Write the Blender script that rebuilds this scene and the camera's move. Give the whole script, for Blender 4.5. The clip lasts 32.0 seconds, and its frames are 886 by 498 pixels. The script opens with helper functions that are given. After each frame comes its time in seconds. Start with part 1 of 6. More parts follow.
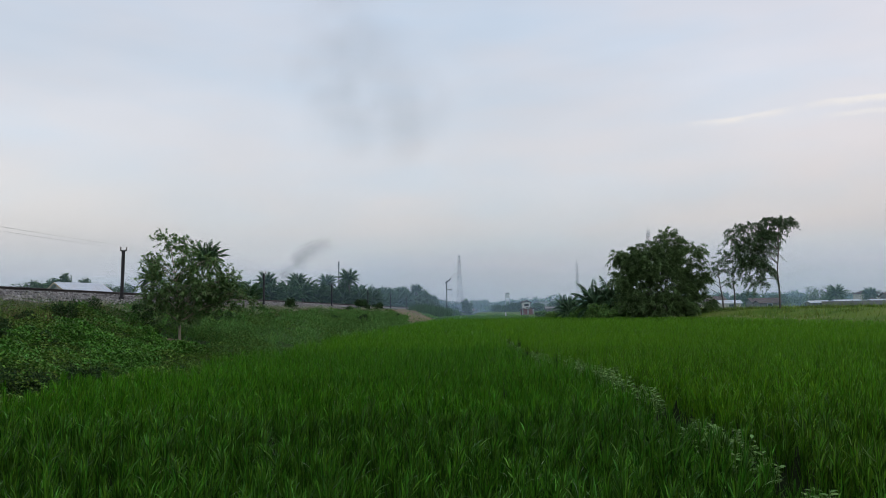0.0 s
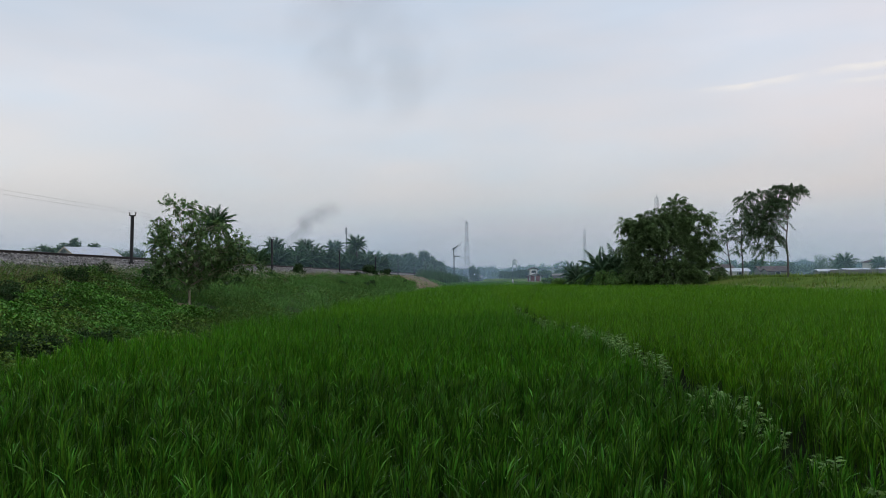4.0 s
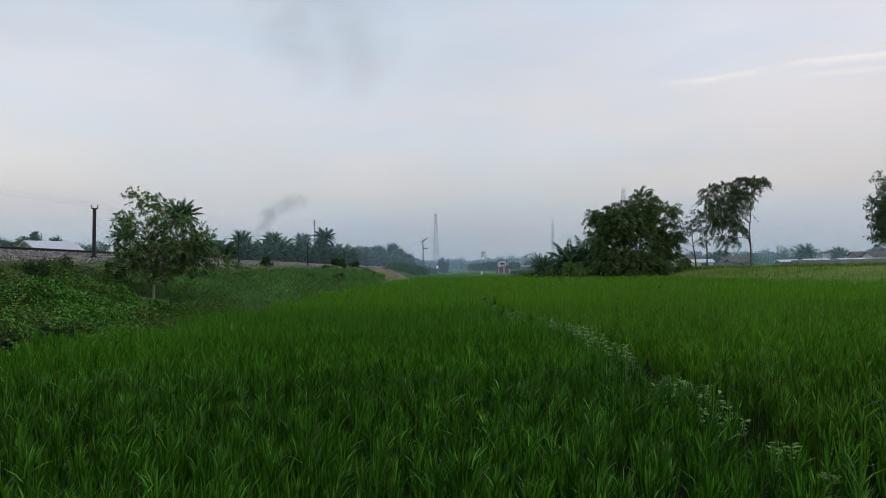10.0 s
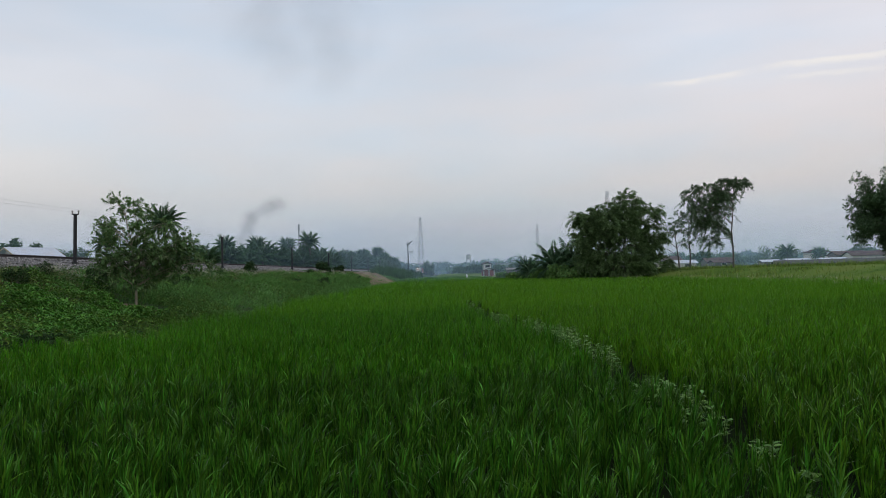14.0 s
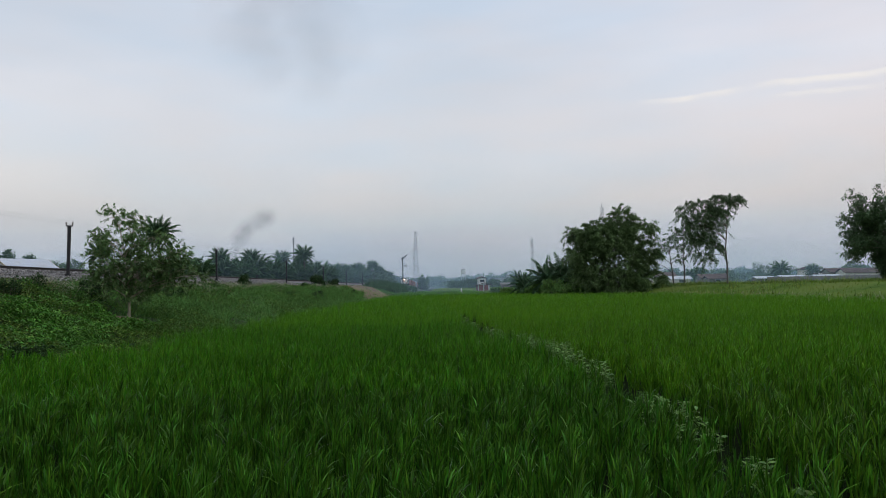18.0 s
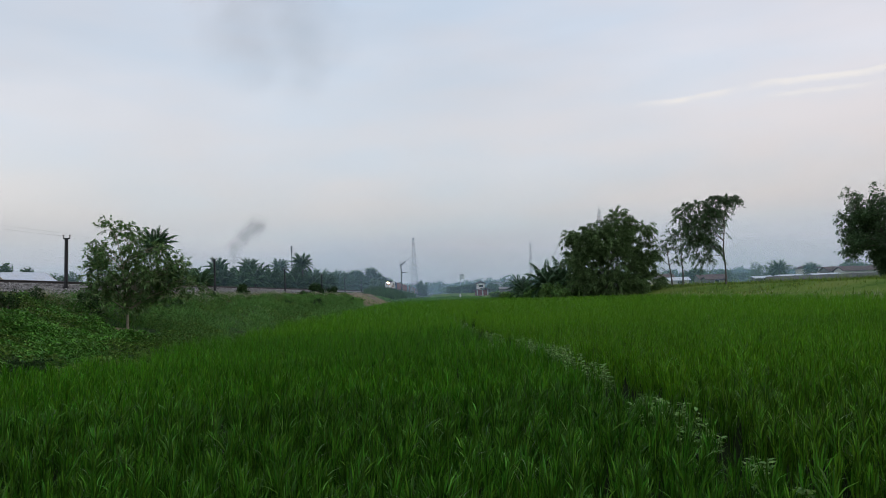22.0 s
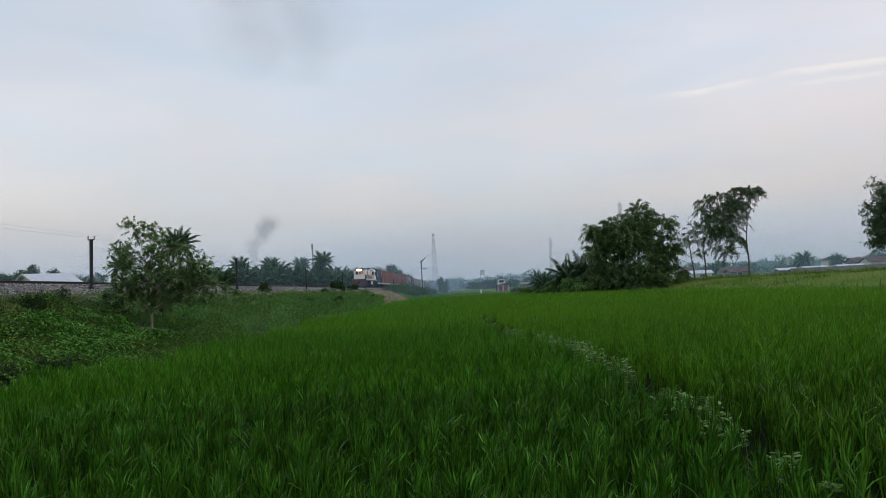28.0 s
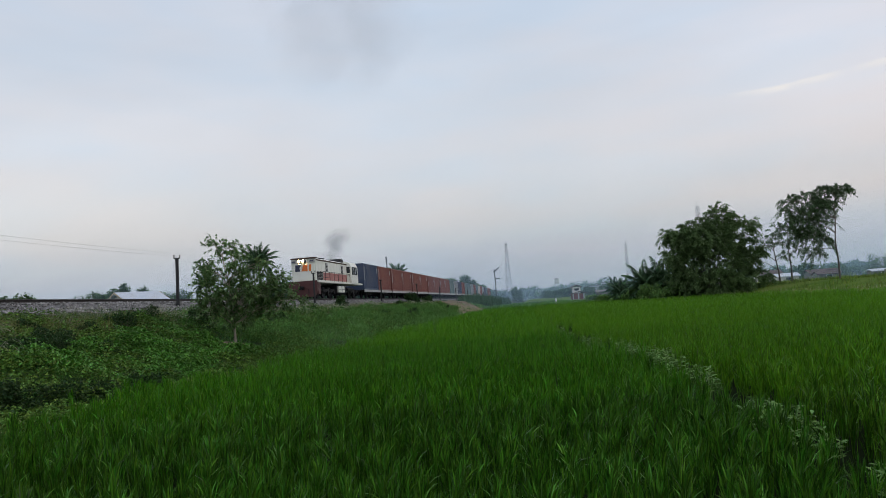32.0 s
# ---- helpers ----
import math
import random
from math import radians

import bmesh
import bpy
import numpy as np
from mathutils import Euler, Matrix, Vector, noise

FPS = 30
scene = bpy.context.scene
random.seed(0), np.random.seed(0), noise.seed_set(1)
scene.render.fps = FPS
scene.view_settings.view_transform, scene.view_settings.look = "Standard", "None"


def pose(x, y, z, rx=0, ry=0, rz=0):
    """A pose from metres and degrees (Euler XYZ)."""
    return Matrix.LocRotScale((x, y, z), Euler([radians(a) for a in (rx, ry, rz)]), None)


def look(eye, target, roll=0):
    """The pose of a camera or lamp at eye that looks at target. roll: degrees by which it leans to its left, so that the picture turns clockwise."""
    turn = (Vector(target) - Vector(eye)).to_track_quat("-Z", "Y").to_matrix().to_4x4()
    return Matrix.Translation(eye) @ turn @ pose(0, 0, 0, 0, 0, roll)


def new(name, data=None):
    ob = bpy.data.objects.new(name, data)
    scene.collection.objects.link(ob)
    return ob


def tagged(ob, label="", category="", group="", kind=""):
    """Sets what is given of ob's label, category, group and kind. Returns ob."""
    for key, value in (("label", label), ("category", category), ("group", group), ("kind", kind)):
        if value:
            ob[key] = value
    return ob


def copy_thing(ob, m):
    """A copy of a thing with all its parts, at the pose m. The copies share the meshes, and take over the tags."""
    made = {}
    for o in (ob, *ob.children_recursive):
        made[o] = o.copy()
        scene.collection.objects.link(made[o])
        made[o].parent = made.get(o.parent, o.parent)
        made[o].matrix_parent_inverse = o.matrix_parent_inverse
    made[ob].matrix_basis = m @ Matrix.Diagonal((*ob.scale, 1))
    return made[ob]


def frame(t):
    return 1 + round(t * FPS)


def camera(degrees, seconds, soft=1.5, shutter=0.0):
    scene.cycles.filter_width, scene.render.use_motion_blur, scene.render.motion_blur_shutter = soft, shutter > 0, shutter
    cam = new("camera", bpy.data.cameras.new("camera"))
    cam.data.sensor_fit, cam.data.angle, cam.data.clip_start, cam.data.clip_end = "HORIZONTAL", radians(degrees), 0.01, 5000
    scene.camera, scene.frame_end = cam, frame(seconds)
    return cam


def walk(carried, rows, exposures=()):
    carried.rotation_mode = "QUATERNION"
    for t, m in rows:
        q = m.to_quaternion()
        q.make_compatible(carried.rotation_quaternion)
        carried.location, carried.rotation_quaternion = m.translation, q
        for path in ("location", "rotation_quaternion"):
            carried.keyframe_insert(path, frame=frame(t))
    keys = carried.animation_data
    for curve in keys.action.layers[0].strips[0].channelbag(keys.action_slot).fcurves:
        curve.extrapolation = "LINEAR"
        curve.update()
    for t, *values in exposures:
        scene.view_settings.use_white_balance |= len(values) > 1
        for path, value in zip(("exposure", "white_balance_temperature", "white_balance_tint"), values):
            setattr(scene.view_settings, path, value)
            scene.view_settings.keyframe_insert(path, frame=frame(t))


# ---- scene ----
cam = camera(62.0, 32.0, soft=0.8)
EYE = 1.5
# seconds, sideways drift in metres, yaw, pitch, roll
ROWS = (
    (0.0, -0.013, 3.86, 4.92, 1.10), (0.5, -0.022, 3.94, 4.82, 1.25), (1.0, -0.029, 3.74, 3.73, 0.51), (1.5, -0.031, 3.93, 3.15, 0.76),
    (2.0, -0.032, 4.22, 2.82, 0.77), (2.5, -0.032, 4.33, 2.38, 0.66), (3.0, -0.032, 4.30, 2.32, 0.69), (3.5, -0.031, 4.41, 2.33, 0.79),
    (5.5, -0.030, 4.27, 1.91, 0.59), (6.0, -0.029, 3.59, 1.46, 0.59), (6.5, -0.027, 3.04, 0.92, 0.53), (7.0, -0.025, 2.57, 0.70, 0.40),
    (7.5, -0.022, 2.50, 0.87, 0.56), (8.0, -0.018, 2.38, 1.05, 0.61), (8.5, -0.014, 2.31, 1.27, 0.68), (9.0, -0.011, 2.23, 1.50, 0.91),
    (9.5, -0.008, 2.08, 1.49, 1.03), (10.0, -0.006, 2.03, 1.69, 1.09), (10.5, -0.005, 1.98, 1.64, 1.18), (11.0, -0.003, 1.97, 1.73, 1.23),
    (11.5, -0.001, 1.86, 1.69, 1.24), (12.0, 0.002, 1.61, 1.82, 1.40), (12.5, 0.005, 1.25, 1.84, 1.35), (13.0, 0.008, 1.22, 1.78, 1.48),
    (13.5, 0.011, 1.26, 1.84, 1.54), (14.0, 0.012, 0.88, 1.90, 1.62), (14.5, 0.012, 0.40, 1.77, 1.55), (16.5, 0.012, 0.12, 2.02, 1.19),
    (17.0, 0.011, 0.19, 2.18, 1.29), (17.5, 0.011, 0.40, 2.36, 1.23), (18.0, 0.012, 0.46, 3.00, 1.23), (18.5, 0.014, 0.57, 3.37, 1.65),
    (19.0, 0.016, 0.45, 3.65, 1.92), (19.5, 0.018, 0.44, 3.57, 2.10), (20.0, 0.019, 0.51, 3.49, 2.35), (20.5, 0.021, 0.31, 3.39, 2.27),
    (21.0, 0.022, 0.44, 3.46, 2.22), (21.5, 0.024, 0.39, 3.50, 2.33), (22.0, 0.025, 0.38, 3.44, 2.30), (22.5, 0.026, 0.50, 3.24, 2.33),
    (23.0, 0.026, 0.70, 3.11, 2.32), (23.5, 0.027, 0.87, 3.09, 2.35), (24.0, 0.028, 0.83, 3.03, 2.35), (24.5, 0.030, 0.86, 3.01, 2.37),
    (26.5, 0.032, 1.27, 3.38, 2.67), (27.0, 0.033, 1.49, 3.48, 2.90), (27.5, 0.032, 1.73, 3.32, 2.90), (28.0, 0.031, 1.98, 3.21, 2.98),
    (28.5, 0.029, 2.56, 3.42, 3.02), (29.0, 0.028, 3.39, 3.60, 3.44), (29.5, 0.028, 4.17, 3.89, 3.58), (30.0, 0.029, 4.93, 4.10, 3.82),
    (30.5, 0.030, 5.97, 4.13, 4.01), (31.0, 0.030, 6.49, 4.08, 4.05), (31.5, 0.029, 7.01, 4.18, 4.04), (32.0, 0.029, 7.74, 4.36, 4.17),
)
walk(cam, [(t, pose(x, 0, EYE, 90 + p, r, y)) for t, x, y, p, r in ROWS], exposures=[(0, 0.0), (32, 0.0)])

# ---- light ----
scene.cycles.transparent_max_bounces = 96
world = bpy.data.worlds.new("dusk_sky")
scene.world = world
world.use_nodes = True


def build_sky():
    nt = world.node_tree
    nt.nodes.clear()
    n, l = nt.nodes, nt.links
    out, bg = n.new("ShaderNodeOutputWorld"), n.new("ShaderNodeBackground")
    sky = n.new("ShaderNodeTexSky")
    sky.sky_type, sky.sun_disc = "NISHITA", False
    sky.sun_elevation, sky.sun_rotation = radians(53), radians(119)
    sky.air_density, sky.dust_density, sky.ozone_density = 1.2, 3.0, 1.5
    gain = n.new("ShaderNodeVectorMath")
    gain.operation = "SCALE"
    gain.inputs["Scale"].default_value = 0.10
    l.new(sky.outputs[0], gain.inputs[0])
    co = n.new("ShaderNodeTexCoord")
    sep = n.new("ShaderNodeSeparateXYZ")
    l.new(co.outputs["Generated"], sep.inputs[0])
    # high thin overcast, greyer towards the horizon, rosy on the right-hand side
    ramp = n.new("ShaderNodeValToRGB")
    stops = [(0.0, (0.545, 0.585, 0.66)), (0.045, (0.60, 0.625, 0.685)), (0.11, (0.715, 0.705, 0.71)),
             (0.20, (0.755, 0.775, 0.82)), (0.38, (0.68, 0.75, 0.86)), (0.62, (0.63, 0.70, 0.85))]
    ramp.color_ramp.elements[0].position, ramp.color_ramp.elements[0].color = stops[0][0], (*stops[0][1], 1)
    ramp.color_ramp.elements[1].position, ramp.color_ramp.elements[1].color = stops[1][0], (*stops[1][1], 1)
    for p, c in stops[2:]:
        ramp.color_ramp.elements.new(p).color = (*c, 1)
    l.new(sep.outputs["Z"], ramp.inputs[0])
    rose = n.new("ShaderNodeMapRange")
    rose.inputs["From Min"].default_value, rose.inputs["From Max"].default_value = 0.0, 0.5
    rose.inputs["To Max"].default_value = 0.9
    l.new(sep.outputs["X"], rose.inputs[0])
    warm = n.new("ShaderNodeMix")
    warm.data_type = "RGBA"
    warm.blend_type = "MULTIPLY"
    warm.inputs[7].default_value = (1.12, 1.04, 1.01, 1)
    l.new(rose.outputs[0], warm.inputs[0])
    l.new(ramp.outputs[0], warm.inputs[6])
    # soft cloud variation
    mp = n.new("ShaderNodeMapping")
    mp.inputs["Scale"].default_value = (1.6, 1.6, 6.0)
    l.new(co.outputs["Generated"], mp.inputs[0])
    cloud = n.new("ShaderNodeTexNoise")
    cloud.inputs["Scale"].default_value, cloud.inputs["Detail"].default_value, cloud.inputs["Roughness"].default_value = 1.7, 4.0, 0.5
    l.new(mp.outputs[0], cloud.inputs["Vector"])
    cr = n.new("ShaderNodeMapRange")
    cr.inputs["From Min"].default_value, cr.inputs["From Max"].default_value = 0.3, 0.7
    cr.inputs["To Min"].default_value, cr.inputs["To Max"].default_value = 0.95, 1.05
    l.new(cloud.outputs[0], cr.inputs[0])
    # thin patches that let more blue through
    thin = n.new("ShaderNodeTexNoise")
    thin.inputs["Scale"].default_value, thin.inputs["Detail"].default_value, thin.inputs["Roughness"].default_value = 2.6, 3.0, 0.45
    l.new(mp.outputs[0], thin.inputs["Vector"])
    tr = n.new("ShaderNodeMapRange")
    tr.inputs["From Min"].default_value, tr.inputs["From Max"].default_value = 0.36, 0.64
    l.new(thin.outputs[0], tr.inputs[0])
    blue, tinted = n.new("ShaderNodeMix"), n.new("ShaderNodeMix")
    blue.data_type = tinted.data_type = "RGBA"
    tinted.blend_type = "MULTIPLY"
    tinted.inputs[0].default_value = 1.0
    blue.inputs[6].default_value, blue.inputs[7].default_value = (1.025, 1.0, 0.985, 1), (0.945, 0.995, 1.03, 1)
    l.new(tr.outputs[0], blue.inputs[0])
    l.new(warm.outputs[2], tinted.inputs[6])
    l.new(blue.outputs[2], tinted.inputs[7])
    veil = n.new("ShaderNodeVectorMath")
    veil.operation = "SCALE"
    l.new(tinted.outputs[2], veil.inputs[0])
    l.new(cr.outputs[0], veil.inputs["Scale"])
    # a wisp of high cloud on the right and a faint warm bank on the left, by azimuth and height
    az = n.new("ShaderNodeMath")
    az.operation = "ARCTAN2"
    l.new(sep.outputs["X"], az.inputs[0])
    l.new(sep.outputs["Y"], az.inputs[1])
    wob = n.new("ShaderNodeTexNoise")
    wob.inputs["Scale"].default_value, wob.inputs["Detail"].default_value = 9.0, 5.0
    l.new(co.outputs["Generated"], wob.inputs["Vector"])

    def math_node(op, a, b=None, c=None):
        m = n.new("ShaderNodeMath")
        m.operation = op
        for i, v in enumerate((a, b, c)):
            if v is None:
                continue
            if isinstance(v, (int, float)):
                m.inputs[i].default_value = v
            else:
                l.new(v, m.inputs[i])
        return m.outputs[0]

    def span(value, a, b, c, d):
        up, down = n.new("ShaderNodeMapRange"), n.new("ShaderNodeMapRange")
        for node, lo, hi in ((up, a, b), (down, d, c)):
            node.interpolation_type = "SMOOTHSTEP"
            node.inputs["From Min"].default_value, node.inputs["From Max"].default_value = lo, hi
            l.new(value, node.inputs[0])
        return math_node("MULTIPLY", up.outputs[0], down.outputs[0])
    jitter = math_node("MULTIPLY_ADD", wob.outputs[0], 0.022, -0.011)
    height = math_node("ADD", sep.outputs["Z"], jitter)
    line = math_node("MULTIPLY_ADD", az.outputs[0], 0.012, 0.232)
    off = math_node("SUBTRACT", height, line)
    thick = n.new("ShaderNodeTexNoise")
    thick.inputs["Scale"].default_value, thick.inputs["Detail"].default_value = 14.0, 4.0
    l.new(co.outputs["Generated"], thick.inputs["Vector"])
    streak = math_node("MULTIPLY", span(off, -0.008, 0.0, 0.001, 0.005), span(az.outputs[0], 0.20, 0.36, 0.70, 1.0))
    streak = math_node("MULTIPLY", streak, math_node("MULTIPLY_ADD", thick.outputs[0], 2.4, -0.75))
    strand = math_node("MULTIPLY", span(off, -0.021, -0.016, -0.015, -0.011), span(az.outputs[0], 0.38, 0.45, 0.50, 0.60))
    streak = math_node("MAXIMUM", streak, math_node("MULTIPLY", strand, math_node("MULTIPLY_ADD", thick.outputs[0], 1.3, -0.45)))
    bank = math_node("MULTIPLY", span(height, 0.08, 0.14, 0.150, 0.21), span(az.outputs[0], -1.3, -0.75, -0.60, -0.25))
    total = math_node("MAXIMUM", math_node("MINIMUM", math_node("MULTIPLY", streak, 1.9), 0.85), math_node("MULTIPLY", bank, 0.34))
    total = math_node("MAXIMUM", total, 0.0)
    wisp = n.new("ShaderNodeMix")
    wisp.data_type = "RGBA"
    wisp.inputs[7].default_value = (0.97, 0.92, 0.88, 1)
    l.new(total, wisp.inputs[0])
    l.new(veil.outputs[0], wisp.inputs[6])
    mix = n.new("ShaderNodeMix")
    mix.data_type = "RGBA"
    mix.inputs[0].default_value = 0.86
    l.new(gain.outputs[0], mix.inputs[6])
    l.new(wisp.outputs[2], mix.inputs[7])
    l.new(mix.outputs[2], bg.inputs[0])
    bg.inputs[1].default_value = 1.0
    l.new(bg.outputs[0], out.inputs[0])


build_sky()
sun = new("sun", bpy.data.lights.new("sun", "SUN"))
sun.data.energy, sun.data.angle, sun.data.color = 0.5, radians(60), (1.0, 0.93, 0.88)
sun.matrix_world = look((45, -25, 70), (0, 0, 0))


# ---- materials ----
def mat(name, base, rough=0.7, vary=0.25, scale=3.0, fine=40.0, bump=0.15, metal=0.0, trans=0.0, hue=0.0, dirt=None, val=None, spec=0.5, skew=1.0):
    """Surface with variation at two scales; hue: change per piece or per island; trans: light that passes through leaves."""
    m = bpy.data.materials.new(name)
    m.use_nodes = True
    nt = m.node_tree
    n, l = nt.nodes, nt.links
    bs = n["Principled BSDF"]
    co = n.new("ShaderNodeTexCoord")
    big, small = n.new("ShaderNodeTexNoise"), n.new("ShaderNodeTexNoise")
    big.inputs["Scale"].default_value, small.inputs["Scale"].default_value = scale, fine
    big.inputs["Detail"].default_value, small.inputs["Detail"].default_value = 3, 2
    for t in (big, small):
        l.new(co.outputs["Object"], t.inputs["Vector"])
    add = n.new("ShaderNodeMath")
    add.operation = "MULTIPLY_ADD"
    add.inputs[1].default_value = 0.4
    l.new(small.outputs[0], add.inputs[0])
    l.new(big.outputs[0], add.inputs[2])
    rng = n.new("ShaderNodeMapRange")
    rng.inputs["From Min"].default_value, rng.inputs["From Max"].default_value = 0.4, 1.0
    rng.inputs["To Min"].default_value, rng.inputs["To Max"].default_value = 1 - vary, 1 + vary
    l.new(add.outputs[0], rng.inputs[0])
    col = n.new("ShaderNodeVectorMath")
    col.operation = "SCALE"
    col.inputs[0].default_value = base
    l.new(rng.outputs[0], col.inputs["Scale"])
    last = col.outputs[0]
    if dirt:
        d = n.new("ShaderNodeMix")
        d.data_type = "RGBA"
        d.inputs[7].default_value = (*dirt, 1)
        dm = n.new("ShaderNodeMapRange")
        dm.inputs["From Min"].default_value, dm.inputs["From Max"].default_value = 0.62, 0.95
        dm.inputs["To Max"].default_value = 0.7
        l.new(add.outputs[0], dm.inputs[0])
        l.new(dm.outputs[0], d.inputs[0])
        l.new(last, d.inputs[6])
        last = d.outputs[2]
    if hue:
        geo = n.new("ShaderNodeNewGeometry")
        hs = n.new("ShaderNodeHueSaturation")
        hr, vr = n.new("ShaderNodeMapRange"), n.new("ShaderNodeMapRange")
        hr.inputs["To Min"].default_value, hr.inputs["To Max"].default_value = 0.5 - hue, 0.5 + hue
        vr.inputs["To Min"].default_value, vr.inputs["To Max"].default_value = 1 - (val or 6 * hue), 1 + (val or 6 * hue)
        wh = n.new("ShaderNodeTexWhiteNoise")
        wh.noise_dimensions = "1D"
        l.new(geo.outputs["Random Per Island"], hr.inputs[0])
        l.new(geo.outputs["Random Per Island"], wh.inputs["W"])
        pw = n.new("ShaderNodeMath")
        pw.operation = "POWER"
        pw.inputs[1].default_value = skew
        l.new(wh.outputs["Value"], pw.inputs[0])
        l.new(pw.outputs[0], vr.inputs[0])
        l.new(hr.outputs[0], hs.inputs["Hue"])
        l.new(vr.outputs[0], hs.inputs["Value"])
        l.new(last, hs.inputs["Color"])
        last = hs.outputs[0]
    l.new(last, bs.inputs["Base Color"])
    bs.inputs["Roughness"].default_value, bs.inputs["Metallic"].default_value = rough, metal
    bs.inputs["Specular IOR Level"].default_value = spec
    if bump:
        bp = n.new("ShaderNodeBump")
        bp.inputs["Strength"].default_value, bp.inputs["Distance"].default_value = bump, 0.02
        l.new(small.outputs[0], bp.inputs["Height"])
        l.new(bp.outputs[0], bs.inputs["Normal"])
    if trans:
        tr, mx = n.new("ShaderNodeBsdfTranslucent"), n.new("ShaderNodeMixShader")
        mx.inputs[0].default_value = trans
        l.new(last, tr.inputs[0])
        l.new(bs.outputs[0], mx.inputs[1])
        l.new(tr.outputs[0], mx.inputs[2])
        l.new(mx.outputs[0], n["Material Output"].inputs[0])
    return m


def glow(name, colour, power):
    m = bpy.data.materials.new(name)
    m.use_nodes = True
    bs = m.node_tree.nodes["Principled BSDF"]
    bs.inputs["Emission Color"].default_value, bs.inputs["Emission Strength"].default_value = (*colour, 1), power
    return m


def veil_material(name, colour, alpha, low, high, soft_axis=False):
    """Thin haze or smoke: mostly clear, the rest scatters light; thins out with height or away from the middle."""
    m = bpy.data.materials.new(name)
    m.use_nodes = True
    nt = m.node_tree
    n, l = nt.nodes, nt.links
    n.remove(n["Principled BSDF"])
    clear, dif, tl, both, mix = (n.new("ShaderNodeBsdfTransparent"), n.new("ShaderNodeBsdfDiffuse"), n.new("ShaderNodeBsdfTranslucent"),
                                 n.new("ShaderNodeMixShader"), n.new("ShaderNodeMixShader"))
    dif.inputs[0].default_value = tl.inputs[0].default_value = (*colour, 1)
    l.new(dif.outputs[0], both.inputs[1])
    l.new(tl.outputs[0], both.inputs[2])
    l.new(clear.outputs[0], mix.inputs[1])
    l.new(both.outputs[0], mix.inputs[2])
    co, sep = n.new("ShaderNodeTexCoord"), n.new("ShaderNodeSeparateXYZ")
    rng = n.new("ShaderNodeMapRange")
    rng.interpolation_type = "SMOOTHSTEP"
    rng.inputs["From Min"].default_value, rng.inputs["From Max"].default_value = low, high
    rng.inputs["To Min"].default_value, rng.inputs["To Max"].default_value = alpha, 0.0
    noi = n.new("ShaderNodeTexNoise")
    mul = n.new("ShaderNodeMath")
    mul.operation = "MULTIPLY"
    l.new(co.outputs["Object"], sep.inputs[0])
    l.new(co.outputs["Object"], noi.inputs["Vector"])
    if soft_axis:
        flat, length = n.new("ShaderNodeCombineXYZ"), n.new("ShaderNodeVectorMath")
        length.operation = "LENGTH"
        l.new(sep.outputs["X"], flat.inputs[0])
        l.new(sep.outputs["Z"], flat.inputs[2])
        l.new(flat.outputs[0], length.inputs[0])
        l.new(length.outputs["Value"], rng.inputs[0])
        noi.inputs["Scale"].default_value, noi.inputs["Detail"].default_value = 1.3, 3
    else:
        l.new(sep.outputs["Z"], rng.inputs[0])
        noi.inputs["Scale"].default_value = 0.01
    nr = n.new("ShaderNodeMapRange")
    nr.inputs["From Min"].default_value, nr.inputs["From Max"].default_value = 0.3, 0.7
    nr.inputs["To Min"].default_value, nr.inputs["To Max"].default_value = (0.35, 1.65) if soft_axis else (0.8, 1.2)
    l.new(noi.outputs[0], nr.inputs[0])
    l.new(rng.outputs[0], mul.inputs[0])
    l.new(nr.outputs[0], mul.inputs[1])
    l.new(mul.outputs[0], mix.inputs[0])
    l.new(mix.outputs[0], n["Material Output"].inputs[0])
    return m


# near, middle and far greens: shading of the near crop put into colour
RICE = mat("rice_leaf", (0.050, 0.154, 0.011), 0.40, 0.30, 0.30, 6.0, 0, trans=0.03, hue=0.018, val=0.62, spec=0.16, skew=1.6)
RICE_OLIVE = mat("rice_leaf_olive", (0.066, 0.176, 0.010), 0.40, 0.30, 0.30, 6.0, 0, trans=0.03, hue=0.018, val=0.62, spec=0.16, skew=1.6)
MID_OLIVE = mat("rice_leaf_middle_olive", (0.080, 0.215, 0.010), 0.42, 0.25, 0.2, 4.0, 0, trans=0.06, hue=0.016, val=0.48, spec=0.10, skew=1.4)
FAR_OLIVE = mat("rice_leaf_brightened_olive", (0.088, 0.228, 0.011), 0.42, 0.20, 0.10, 2.0, 0, trans=0.08, hue=0.015, val=0.4, spec=0.08)
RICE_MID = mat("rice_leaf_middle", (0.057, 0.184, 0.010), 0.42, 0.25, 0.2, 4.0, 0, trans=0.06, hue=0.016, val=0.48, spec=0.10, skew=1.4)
RICE_FAR = mat("rice_leaf_brightened", (0.080, 0.225, 0.012), 0.42, 0.20, 0.10, 2.0, 0, trans=0.08, hue=0.015, val=0.4, spec=0.08)
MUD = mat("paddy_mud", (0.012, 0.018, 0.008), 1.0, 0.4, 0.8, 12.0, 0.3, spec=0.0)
SOIL = mat("grassy_soil", (0.030, 0.056, 0.016), 0.9, 0.5, 0.5, 9.0, 0.5, spec=0.1)
MEADOW = mat("meadow_turf", (0.095, 0.185, 0.016), 0.9, 0.6, 0.22, 3.0, 0.4, dirt=(0.17, 0.16, 0.05), val=0.4, hue=0.02, spec=0.08)
TUFT = mat("tuft_grass", (0.165, 0.235, 0.055), 0.7, 0.55, 0.3, 4.0, 0, trans=0.12, hue=0.03, val=0.5, spec=0.06)
